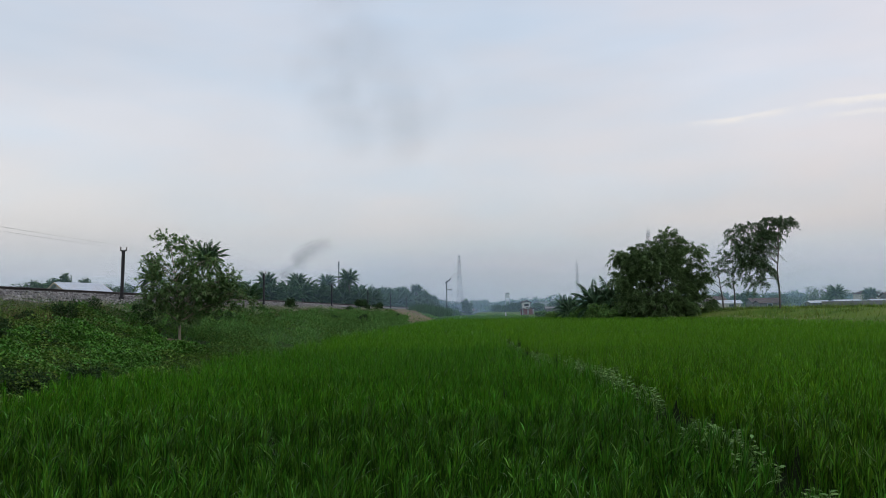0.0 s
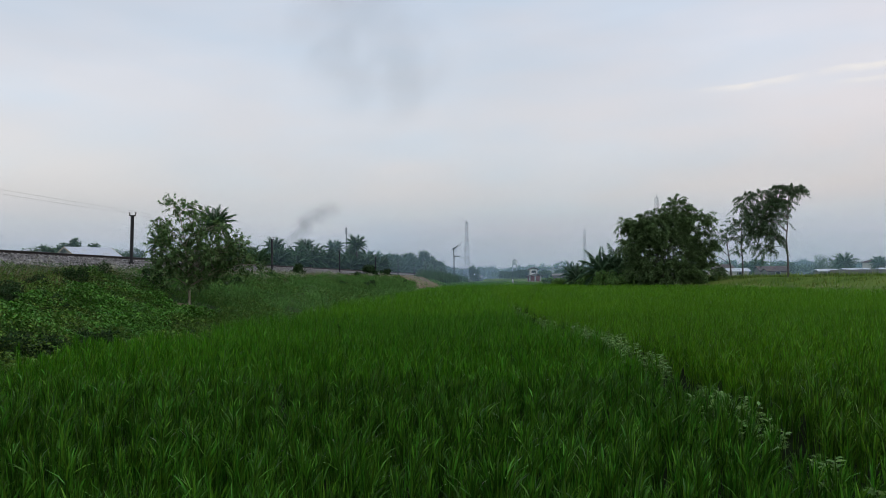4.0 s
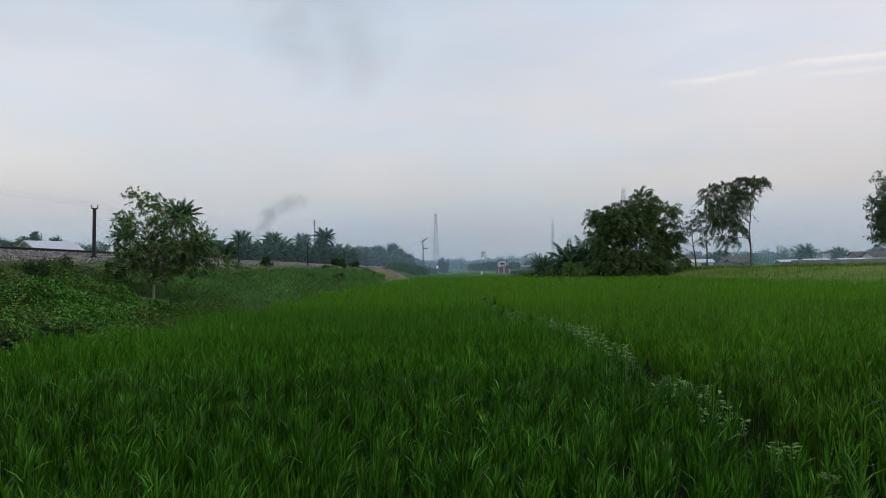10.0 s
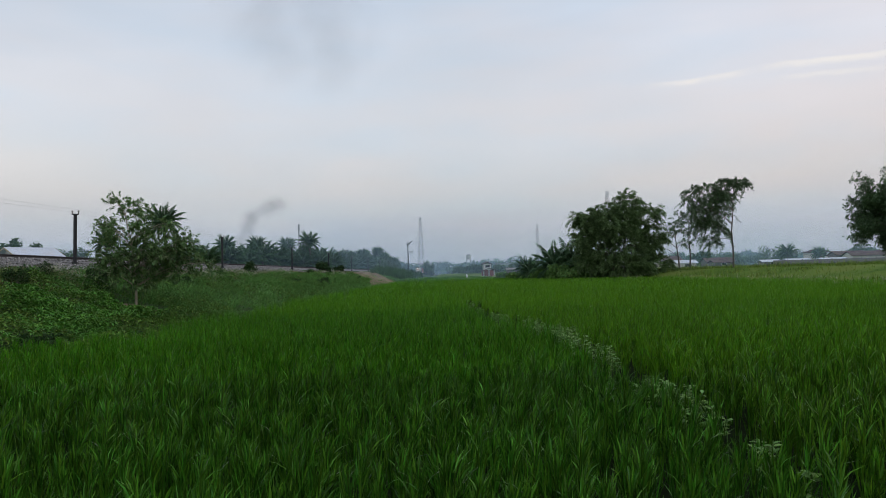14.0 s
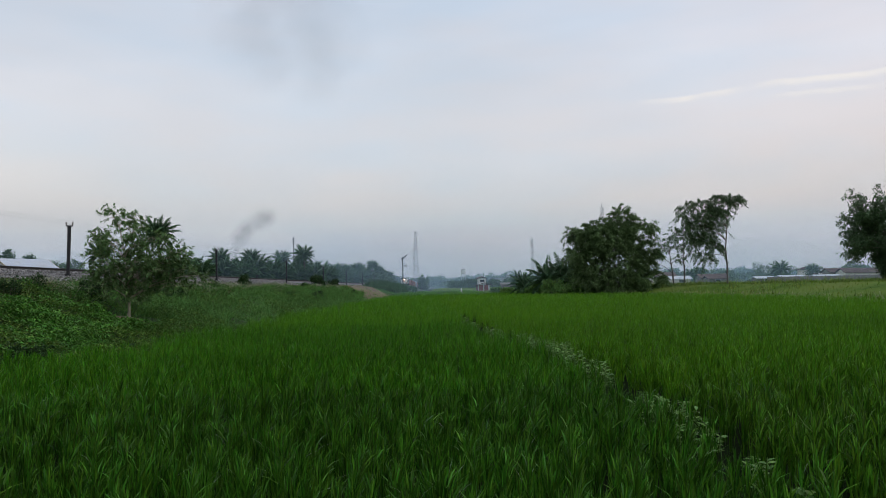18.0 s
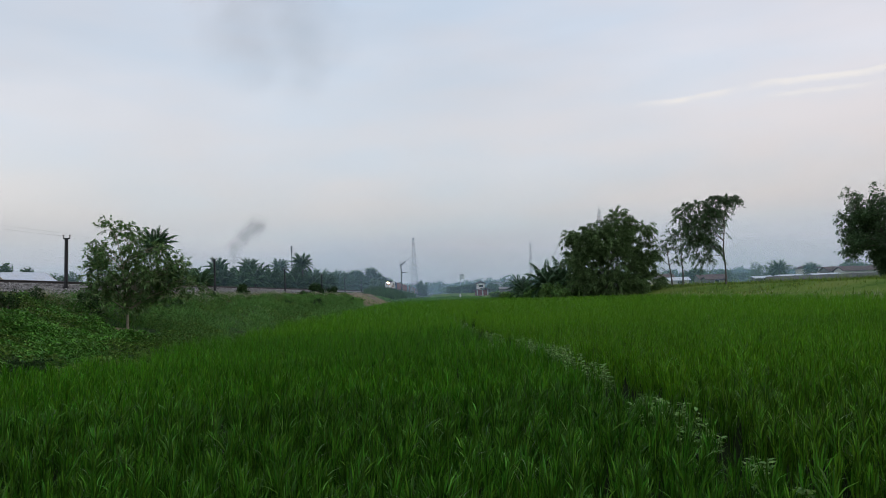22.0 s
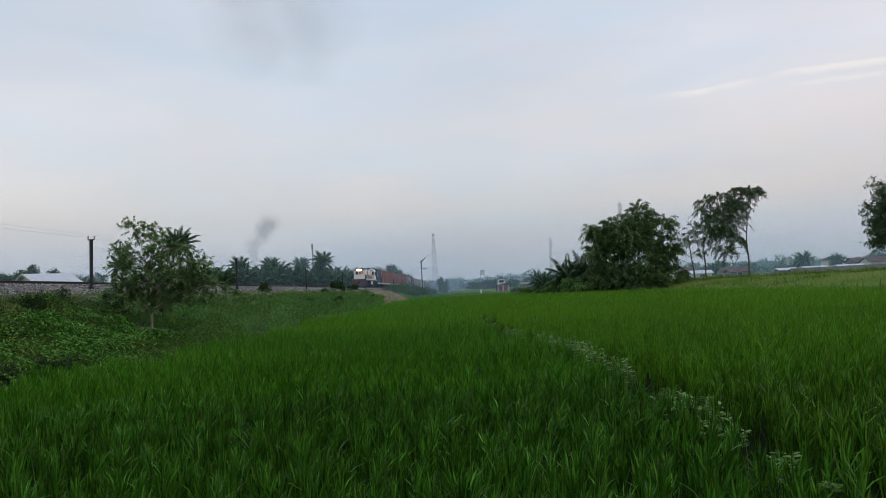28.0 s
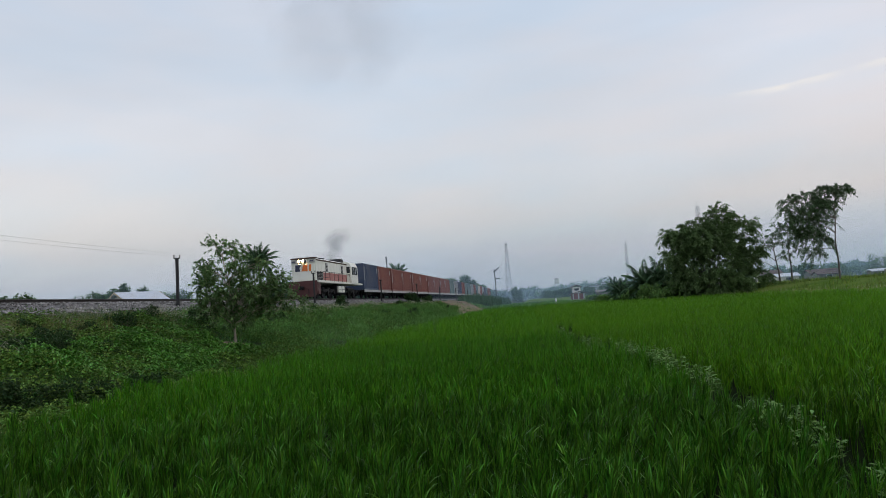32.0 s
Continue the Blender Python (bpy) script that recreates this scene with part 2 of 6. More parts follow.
EARTH = mat("bare_clay", (0.15, 0.105, 0.062), 0.95, 0.4, 0.9, 8.0, 0.5, dirt=(0.15, 0.15, 0.06))
WEED = mat("weed_leaf", (0.105, 0.190, 0.036), 0.6, 0.45, 0.6, 10.0, 0, trans=0.12, hue=0.025, val=0.6, spec=0.08)
CREEPER = mat("creeper_leaf", (0.080, 0.205, 0.030), 0.5, 0.35, 0.6, 10.0, 0, trans=0.15, hue=0.015, val=0.5, spec=0.12)
CREST = mat("crest_grass", (0.200, 0.190, 0.082), 0.7, 0.5, 0.7, 8.0, 0, trans=0.12, hue=0.03, val=0.6, spec=0.05)
WEED_DARK = mat("bush_leaf", (0.036, 0.072, 0.024), 0.55, 0.3, 0.8, 10.0, 0, trans=0.25, hue=0.03, val=0.4, spec=0.12)
GRASS = mat("bank_grass", (0.118, 0.250, 0.064), 0.6, 0.4, 0.55, 8.0, 0, trans=0.12, hue=0.03, val=0.6, spec=0.05)
HERB = mat("herb_leaf", (0.095, 0.205, 0.050), 0.65, 0.5, 0.5, 8.0, 0, trans=0.12, hue=0.015, val=0.35, spec=0.05)
REED = mat("reed_leaf", (0.055, 0.115, 0.045), 0.6, 0.35, 0.4, 8.0, 0, trans=0.2, hue=0.02, val=0.4, spec=0.12)
DYKE_LEAF = mat("dyke_weed_leaf", (0.138, 0.252, 0.070), 0.5, 0.25, 2.0, 20.0, 0, trans=0.2, hue=0.015, val=0.25, spec=0.06)
STRAW = mat("dry_grass", (0.36, 0.36, 0.25), 0.8, 0.3, 2.0, 20.0, 0, trans=0.2, hue=0.02)
BUSH_LEAF = mat("edge_bush_leaf", (0.115, 0.215, 0.055), 0.55, 0.35, 0.5, 8.0, 0, trans=0.25, hue=0.02, val=0.45, spec=0.08)
TREE_LEAF = mat("tree_leaf", (0.118, 0.200, 0.070), 0.5, 0.3, 1.0, 10.0, 0, trans=0.3, hue=0.025, val=0.4, spec=0.12)
FAR_LEAF = mat("far_leaf", (0.068, 0.118, 0.050), 0.6, 0.3, 0.15, 4.0, 0, trans=0.25, hue=0.012, val=0.4, spec=0.12)
BAMBOO_LEAF = mat("bamboo_leaf", (0.098, 0.160, 0.058), 0.55, 0.3, 0.3, 6.0, 0, trans=0.3, hue=0.012, val=0.4, spec=0.12)
PALM_LEAF = mat("palm_leaf", (0.080, 0.155, 0.070), 0.45, 0.3, 0.3, 6.0, 0, trans=0.25, hue=0.02, val=0.4, spec=0.12)
BARK = mat("bark", (0.11, 0.095, 0.08), 0.9, 0.35, 3.0, 30.0, 0.6)
PALE_BARK = mat("pale_bark", (0.34, 0.30, 0.23), 0.9, 0.3, 6.0, 50.0, 0.4)
BAMBOO_CULM = mat("bamboo_culm", (0.05, 0.06, 0.025), 0.5, 0.3, 2.0, 20.0, 0.2)
# bed is the stone grey darkened, as shade in the gaps between stones
BALLAST = mat("ballast_bed", (0.12, 0.116, 0.112), 0.9, 0.45, 1.5, 20.0, 0.6)
STONE = mat("ballast_stone", (0.215, 0.207, 0.20), 0.9, 0.35, 1.5, 20.0, 0.4, hue=0.02, val=0.5)
STEEL = mat("rusty_rail_steel", (0.030, 0.024, 0.022), 0.65, 0.3, 4.0, 40.0, 0.2)
SLEEPER = mat("concrete_sleeper", (0.27, 0.26, 0.24), 0.9, 0.25, 4.0, 40.0, 0.3)
DARK_IRON = mat("dark_iron", (0.018, 0.018, 0.019), 0.7, 0.3, 4.0, 40.0, 0.2)
BLACK = mat("underframe_black", (0.012, 0.012, 0.013), 0.7, 0.3, 3.0, 30.0, 0.2, spec=0.2)
WHITE_PAINT = mat("white_loco_paint", (0.80, 0.81, 0.74), 0.4, 0.06, 1.5, 25.0, 0.05, dirt=(0.64, 0.62, 0.54))
RED_PAINT = mat("dark_red_paint", (0.068, 0.014, 0.014), 0.5, 0.2, 1.5, 25.0, 0.05, dirt=(0.06, 0.03, 0.027))
STRIPE_PAINT = mat("faded_red_stripe", (0.36, 0.11, 0.10), 0.45, 0.12, 2.0, 25.0, 0.05, dirt=(0.4, 0.22, 0.18))
ORANGE_PAINT = mat("orange_paint", (0.75, 0.20, 0.04), 0.45, 0.1, 2.0, 25.0, 0.05)
NAVY_PAINT = mat("navy_lettering", (0.03, 0.035, 0.08), 0.45, 0.1, 2.0, 25.0, 0.05)
GREY_PAINT = mat("grey_deck_paint", (0.42, 0.43, 0.42), 0.5, 0.15, 2.0, 25.0, 0.05, dirt=(0.25, 0.22, 0.18))
GLASS_DARK = mat("dark_window_glass", (0.02, 0.025, 0.03), 0.08, 0.1, 1.0, 5.0, 0)
CONT_RED = mat("container_rust_red", (0.185, 0.060, 0.050), 0.6, 0.18, 0.6, 12.0, 0.1, dirt=(0.22, 0.09, 0.06))
CONT_BLUE = mat("container_navy", (0.028, 0.052, 0.108), 0.55, 0.18, 0.6, 12.0, 0.1, dirt=(0.09, 0.09, 0.12))
CONT_TEAL = mat("container_teal", (0.10, 0.17, 0.18), 0.6, 0.18, 0.6, 12.0, 0.1, dirt=(0.18, 0.2, 0.18))
CONT_GREY = mat("container_grey", (0.26, 0.28, 0.30), 0.6, 0.18, 0.6, 12.0, 0.1, dirt=(0.2, 0.18, 0.16))
CONT_CREAM = mat("container_cream", (0.40, 0.37, 0.32), 0.6, 0.15, 0.6, 12.0, 0.1, dirt=(0.4, 0.33, 0.26))
ZINC = mat("zinc_roofing", (0.56, 0.60, 0.65), 0.5, 0.15, 0.5, 8.0, 0.1, metal=0.1, dirt=(0.46, 0.44, 0.41))
RUST_ROOF = mat("rusty_roofing", (0.10, 0.065, 0.055), 0.9, 0.3, 0.5, 8.0, 0.2, spec=0.1)
TILE_ROOF = mat("brown_roof_tile", (0.075, 0.045, 0.04), 0.9, 0.25, 0.7, 8.0, 0.3, spec=0.1)
PLASTER = mat("cream_plaster", (0.64, 0.60, 0.53), 0.85, 0.12, 0.6, 8.0, 0.1, dirt=(0.45, 0.4, 0.33))
WHITE_PLASTER = mat("white_plaster", (0.74, 0.73, 0.70), 0.85, 0.12, 0.6, 8.0, 0.1, dirt=(0.5, 0.47, 0.42))
YELLOW_WOOD = mat("ochre_bargeboard", (0.44, 0.35, 0.20), 0.7, 0.15, 2.0, 20.0, 0.1)
PLANK = mat("red_painted_plank", (0.17, 0.05, 0.045), 0.8, 0.2, 2.0, 20.0, 0.2)
GREY_WALL = mat("grey_block_wall", (0.17, 0.15, 0.135), 0.9, 0.25, 0.5, 8.0, 0.3)
TOWER_WHITE = mat("galvanised_white", (0.27, 0.28, 0.29), 0.5, 0.1, 0.2, 4.0, 0)
TOWER_RED = mat("tower_red", (0.24, 0.18, 0.17), 0.5, 0.1, 0.2, 4.0, 0)
LAMP_GLOW = glow("headlight_glow", (1.0, 0.60, 0.28), 300.0)
# bluish tints for see-through sheets that imitate haze
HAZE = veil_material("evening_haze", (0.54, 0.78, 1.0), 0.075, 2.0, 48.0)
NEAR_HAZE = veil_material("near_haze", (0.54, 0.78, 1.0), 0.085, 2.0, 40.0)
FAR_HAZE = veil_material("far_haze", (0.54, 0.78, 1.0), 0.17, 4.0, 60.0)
SMOKE = veil_material("fire_smoke", (0.20, 0.19, 0.20), 0.046, 0.0, 0.98, True)
OLD_SMOKE = veil_material("old_smoke", (0.26, 0.26, 0.30), 0.06, 0.0, 0.98, True)
FEATHER = mat("dark_feathers", (0.075, 0.07, 0.068), 0.7, 0.2, 10.0, 60.0, 0)


# ---- mesh helpers ----
def raw(name, v, f, material, smooth=False):
    """Mesh from arrays: v (n,3), f (m,3) or (m,4)."""
    v, f = np.asarray(v, dtype=np.float32), np.asarray(f, dtype=np.int32)
    me = bpy.data.meshes.new(name)
    k = f.shape[1]
    me.vertices.add(len(v))
    me.vertices.foreach_set("co", v.ravel())
    me.loops.add(f.size)
    me.loops.foreach_set("vertex_index", f.ravel())
    me.polygons.add(len(f))
    me.polygons.foreach_set("loop_start", np.arange(0, f.size, k, dtype=np.int32))
    if smooth:
        me.polygons.foreach_set("use_smooth", np.ones(len(f), dtype=bool))
    me.update(calc_edges=True)
    me.validate()
    for m in material if isinstance(material, (list, tuple)) else (material,):
        me.materials.append(m)
    return me


def bm_mesh(name, bm, material, smooth=False):
    me = bpy.data.meshes.new(name)
    bmesh.ops.recalc_face_normals(bm, faces=bm.faces)
    for fc in bm.faces:
        fc.smooth = smooth
    bm.to_mesh(me)
    bm.free()
    for m in material if isinstance(material, (list, tuple)) else (material,):
        me.materials.append(m)
    return me


def part(name, shape, material, parent, label="", smooth=False):
    """One mesh object under a thing or a part, from a bmesh or a mesh."""
    me = bm_mesh(name, shape, material, smooth) if isinstance(shape, bmesh.types.BMesh) else shape
    ob = new(name, me)
    ob.parent = parent
    if label:
        ob["label"] = label
    return ob


def box(bm, x0, x1, y0, y1, z0, z1, bevel=0.0):
    vs = [bm.verts.new((x, y, z)) for z in (z0, z1) for y in (y0, y1) for x in (x0, x1)]
    fs = [bm.faces.new([vs[i] for i in q]) for q in ((0, 2, 3, 1), (4, 5, 7, 6), (0, 1, 5, 4), (2, 6, 7, 3), (0, 4, 6, 2), (1, 3, 7, 5))]
    if bevel:
        es = list({e for f in fs for e in f.edges})
        bmesh.ops.bevel(bm, geom=es, offset=bevel, segments=2, affect="EDGES")
    return bm


def boxed(*a, bevel=0.0):
    return box(bmesh.new(), *a, bevel=bevel)


def rod(bm, p, q, r, r2=None, n=8):
    p, q = Vector(p), Vector(q)
    d = (q - p).normalized()
    u = d.orthogonal().normalized()
    w = d.cross(u)
    rings = []
    for c, rad in ((p, r), (q, r if r2 is None else r2)):
        rings.append([bm.verts.new(c + (u * math.cos(2 * math.pi * i / n) + w * math.sin(2 * math.pi * i / n)) * rad) for i in range(n)])
    for i in range(n):
        bm.faces.new((rings[0][i], rings[0][(i + 1) % n], rings[1][(i + 1) % n], rings[1][i]))
    bm.faces.new(rings[0][::-1])
    bm.faces.new(rings[1])
    return bm


def rods(segs, r, n=6):
    bm = bmesh.new()
    for p, q in segs:
        rod(bm, p, q, r, n=n)
    return bm


def prism(bm, outline, y0, y1):
    """Outline of (x, z) points drawn out along y."""
    a = [bm.verts.new((x, y0, z)) for x, z in outline]
    b = [bm.verts.new((x, y1, z)) for x, z in outline]
    n = len(outline)
    bm.faces.new(a[::-1])
    bm.faces.new(b)
    for i in range(n):
        bm.faces.new((a[i], a[(i + 1) % n], b[(i + 1) % n], b[i]))
    return bm


def tubes(name, segs, material, n=6):
    """Tapered limbs as one mesh; segs: (p, q, r0, r1)."""
    s = np.array([[*p, *q, a, b] for p, q, a, b in segs], dtype=float)
    p, q, r0, r1 = s[:, :3], s[:, 3:6], s[:, 6], s[:, 7]
    d = q - p
    d /= np.linalg.norm(d, axis=1, keepdims=True) + 1e-9
    ref = np.where(np.abs(d[:, 2:3]) > 0.9, np.array([[1.0, 0, 0]]), np.array([[0, 0, 1.0]]))
    u = np.cross(d, ref)
    u /= np.linalg.norm(u, axis=1, keepdims=True) + 1e-9
    w = np.cross(d, u)
    ang = np.arange(n) * 2 * np.pi / n
    ring = u[:, None] * np.cos(ang)[None, :, None] + w[:, None] * np.sin(ang)[None, :, None]
    v = np.concatenate([p[:, None] + ring * r0[:, None, None], q[:, None] + ring * r1[:, None, None]], axis=1).reshape(-1, 3)
    i = np.arange(n)
    quad = np.stack([i, (i + 1) % n, (i + 1) % n + n, i + n], axis=1)
    f = (np.arange(len(s))[:, None, None] * 2 * n + quad[None]).reshape(-1, 4)
    return raw(name, v, f, material, True)


def leaf_mesh(name, pos, direction, length, width, rng, material, droop=0.25):
    """Folded lozenge leaves: one quad each."""
    k = len(pos)
    d = direction / (np.linalg.norm(direction, axis=1, keepdims=True) + 1e-9)
    side = np.cross(d, rng.normal(size=(k, 3)))
    side /= np.linalg.norm(side, axis=1, keepdims=True) + 1e-9
    up = np.cross(side, d)
    L, W = np.asarray(length).reshape(-1, 1), np.asarray(width).reshape(-1, 1)
    mid = pos + d * L * 0.45 + up * W * 0.25
    tip = pos + d * L - np.array([[0, 0, 1]]) * L * droop
    v = np.stack([pos, mid + side * W * 0.5, tip, mid - side * W * 0.5], axis=1).reshape(-1, 3)
    f = np.arange(4 * k).reshape(-1, 4)
    return raw(name, v, f, material)


def flat_leaves(name, pos, direction, length, width, rng, material, droop=0.25, tilt=0.4):
    """Broad leaves that turn their faces to the sky: two folded halves each."""
    k = len(pos)
    d = direction / (np.linalg.norm(direction, axis=1, keepdims=True) + 1e-9)
    side = np.cross(d, np.array([[0, 0, 1.0]]) + rng.normal(0, tilt, (k, 3)))
    side /= np.linalg.norm(side, axis=1, keepdims=True) + 1e-9
    up = np.cross(side, d)
    L, W = np.asarray(length).reshape(-1, 1), np.asarray(width).reshape(-1, 1)
    mid = pos + d * L * 0.42 + up * W * 0.22
    tip = pos + d * L - np.array([[0, 0, 1]]) * L * droop
    v = np.stack([pos, mid + side * W * 0.5, tip, mid - side * W * 0.5], axis=1).reshape(-1, 3)
    i = np.arange(k)[:, None, None] * 4
    return raw(name, v, (i + np.array([[0, 1, 2], [0, 2, 3]])[None]).reshape(-1, 3), material)


def fine_leaves(name, pos, direction, length, width, rng, material, droop=0.25):
    """Pointed leaves with a keel, eight triangles each, for plants close by."""
    k = len(pos)
    d = direction / (np.linalg.norm(direction, axis=1, keepdims=True) + 1e-9)
    side = np.cross(d, np.array([[0, 0, 1.0]]) + rng.normal(0, 0.35, (k, 3)))
    side /= np.linalg.norm(side, axis=1, keepdims=True) + 1e-9
    up = np.cross(side, d)
    L, W = np.asarray(length).reshape(-1, 1), np.asarray(width).reshape(-1, 1)
    down = np.array([[0, 0, 1.0]]) * L * droop
    at = lambda t: pos + d * L * t - down * t * t
    v = [pos]
    for t, w in ((0.3, 0.5), (0.62, 0.42)):
        c = at(t)
        v += [c - side * W * w + up * W * 0.15, c, c + side * W * w + up * W * 0.15]
    v = np.stack(v + [at(1.0)], axis=1)
    t = np.array([[0, 3, 2], [0, 2, 1], [2, 3, 6], [2, 6, 5], [2, 5, 4], [2, 4, 1], [5, 6, 7], [5, 7, 4]])
    return raw(name, v.reshape(-1, 3), (np.arange(k)[:, None, None] * 8 + t[None]).reshape(-1, 3), material)


def blade_mesh(name, base, height, width, lean, rng, material, rows=3, curl=2.2, arch=False):
    """Grass blades that bend outwards; lean (k,2) is the sideways reach at the tip."""
    k = len(base)
    t = np.linspace(0, 1, rows + 1)
    az = rng.uniform(0, 2 * np.pi, k)
    side = np.stack([np.cos(az), np.sin(az), np.zeros(k)], axis=1)
    out = []
    for ti in t:
        c = base.copy()
        c[:, :2] += lean * ti ** curl
        c[:, 2] += height * math.sin(2.5 * ti) if arch else height * (ti - 0.16 * ti ** 3 * np.minimum(1, np.linalg.norm(lean, axis=1) / (height + 1e-6)) * 2)
        w = (width * (0.75 + 0.5 * ti) * (1 - ti ** 3) + 0.0005)[:, None]
        out += [c - side * w * 0.5, c + side * w * 0.5]
    v = np.stack(out, axis=1)
    n = v.shape[1]
    q = np.array([[2 * i, 2 * i + 1, 2 * i + 3, 2 * i + 2] for i in range(rows)])
    f = (np.arange(k)[:, None, None] * n + q[None]).reshape(-1, 4)
    return raw(name, v.reshape(-1, 3), f, material)


def smooth01(t):
    t = np.clip(t, 0, 1)
    return t * t * (3 - 2 * t)


# ---- ground, track and fields ----
TRACK = -17.78


def rail_z(y):
    return 2.72 - 1.40 * smooth01((np.asarray(y, dtype=float) - 160) / 260)


def field_side(x, y):
    """Metres past the right-hand and far edge of the paddy."""
    return np.maximum(x - np.interp(y, [75, 115, 150, 215], [22.3, 8.5, 7.0, 6.0]), y - 226)


def wave(x, y, s):
    return np.sin(x * s * 1.3 + 1.7 * np.sin(y * s * 0.7)) * np.cos(y * s * 1.1 + 1.3 * np.sin(x * s * 0.9))


def ground_z(x, y):
    x, y = np.asarray(x, dtype=float), np.asarray(y, dtype=float)
    top = rail_z(y) - 0.35
    prof = np.interp(x, [TRACK - 30, TRACK - 9, TRACK - 6, TRACK - 2.6, TRACK - 1.6, TRACK + 1.6, TRACK + 2.5, TRACK + 3.1, TRACK + 5.5, TRACK + 8.0, TRACK + 9.7, TRACK + 10.1],
                     [0.30, 0.42, 0.80, 0.96, 1.05, 1.05, 0.91, 0.86, 0.61, 0.30, 0.07, 0.0])
    z = prof * top
    d = field_side(x, y)
    z = z + np.where(x > -6, 0.38 * np.exp(-((d - 0.9) / 0.8) ** 2), 0)
    z = z + np.where(x > -6, (0.15 + 1.05 * smooth01((d - 0.8) / 9.0)) * smooth01(d / 0.8), 0)
    rough = np.where((x < TRACK + 9.5) & (x > TRACK + 2.5), 0.10, 0.02) * wave(x, y, 1.1) + np.where(d > 1, 0.06 * wave(x, y, 0.35), 0)
    return z + rough * np.where(np.abs(x - TRACK) < 2.6, 0.1, 1)


def gz(x, y):
    return float(ground_z(x, y))


def in_ramp(x, y):
    """The bare clay ramp that climbs the bank aslant."""
    mid = 96 + (-8.6 - x) * 4.2
    half = 17 + 2.5 * np.sin(x * 1.9) + 1.5 * np.sin(x * 4.3 + y * 0.2)
    return (np.abs(y - mid) < half) & (x > -15.3) & (x < -8.3)


def build_ground():
    xs = np.unique(np.concatenate([[-2500, -1200, -600, -300, -180, -120, -90, -70, -55], np.arange(-48, -7, 0.55), np.arange(-7, 22, 2.4), np.arange(22, 60, 1.2),
                                   [64, 70, 80, 95, 115, 140, 180, 250, 350, 600, 1200, 2500]]))
    ys = np.unique(np.concatenate([[-600, -200, -80, -40], np.arange(-20, 60, 0.9), np.arange(60, 130, 1.6), np.arange(130, 260, 4.0), np.arange(260, 500, 20.0), [600, 800, 1200, 2000, 4000]]))
    gx, gy = np.meshgrid(xs, ys)
    gz = ground_z(gx, gy)
    v = np.stack([gx, gy, gz], axis=-1).reshape(-1, 3)
    nx = len(xs)
    i = np.arange(nx - 1)[None] + np.arange(len(ys) - 1)[:, None] * nx
    f = np.stack([i, i + 1, i + 1 + nx, i + nx], axis=-1).reshape(-1, 4)
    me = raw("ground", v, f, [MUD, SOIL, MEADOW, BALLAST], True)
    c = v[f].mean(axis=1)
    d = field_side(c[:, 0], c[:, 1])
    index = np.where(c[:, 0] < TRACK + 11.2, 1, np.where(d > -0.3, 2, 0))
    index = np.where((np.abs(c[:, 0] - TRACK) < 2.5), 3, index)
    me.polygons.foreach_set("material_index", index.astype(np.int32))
    tagged(new("ground", me), "muddy paddy ground with grassy bank and meadow", "ground", kind="structure")



def build_ramp():
    us, vs = np.linspace(0, 1, 26), np.linspace(-1, 1, 60)
    gu, gv = np.meshgrid(us, vs)
    x = -15.3 + 7.0 * gu
    y = 96 + (-8.6 - x) * 4.2 + gv * (17 + 2.5 * np.sin(x * 1.9))
    z = ground_z(x, y) + 0.10 * (1 - gv ** 4) * (1 - (2 * gu - 1) ** 6) + 0.03 * wave(x, y, 2.0) - 0.02
    i = np.arange(25)[None] + np.arange(59)[:, None] * 26
    f = np.stack([i, i + 1, i + 27, i + 26], axis=-1).reshape(-1, 4)
    tagged(new("clay_ramp", raw("clay_ramp", np.stack([x, y, z], axis=-1).reshape(-1, 3), f, EARTH, True)), "bare tan clay ramp on the railway bank", "ramp", kind="structure")


build_ground()
build_ramp()


def build_track():
    ys = np.concatenate([np.arange(-40, 160, 10.0), np.arange(160, 460, 12.0), [700.0]])
    for side in (-0.5335, 0.5335):
        prof = [(-0.065, 0.0), (0.065, 0.0), (0.065, 0.02), (0.012, 0.04), (0.012, 0.12), (0.036, 0.13), (0.036, 0.165), (-0.036, 0.165), (-0.036, 0.13), (-0.012, 0.12), (-0.012, 0.04), (-0.065, 0.02)]
        k = len(prof)
        v = [(TRACK + side + px, y, float(rail_z(y)) - 0.165 + pz) for y in ys for px, pz in prof]
        f = [(r * k + j, r * k + (j + 1) % k, (r + 1) * k + (j + 1) % k, (r + 1) * k + j) for r in range(len(ys) - 1) for j in range(k)]
        tagged(new("rail", raw("rail", v, f, STEEL)), "rusty dark steel rail on the ballasted embankment", "rail", "pair of rails", "structure")
    # sleepers near the camera are single pieces, the rest one mesh
    bed = tagged(new("sleeper_row", None), "concrete sleepers bedded in ballast", "sleepers", kind="structure")
    me = bm_mesh("sleeper", boxed(-1.0, 1.0, -0.11, 0.11, -0.17, 0.0, bevel=0.02), SLEEPER)
    for i in range(130):
        y = 6 + i * 0.62
        s = new("sleeper", me)
        s.parent = bed
        s.matrix_basis = pose(TRACK, y, float(rail_z(y)) - 0.168)
    bm = bmesh.new()
    for i in range(560):
        y = 86.6 + i * 0.62
        z = float(rail_z(y)) - 0.168
        box(bm, TRACK - 1, TRACK + 1, y - 0.11, y + 0.11, z - 0.17, z)
    tagged(part("far_sleepers", bm, SLEEPER, bed), kind="stuff")


build_track()


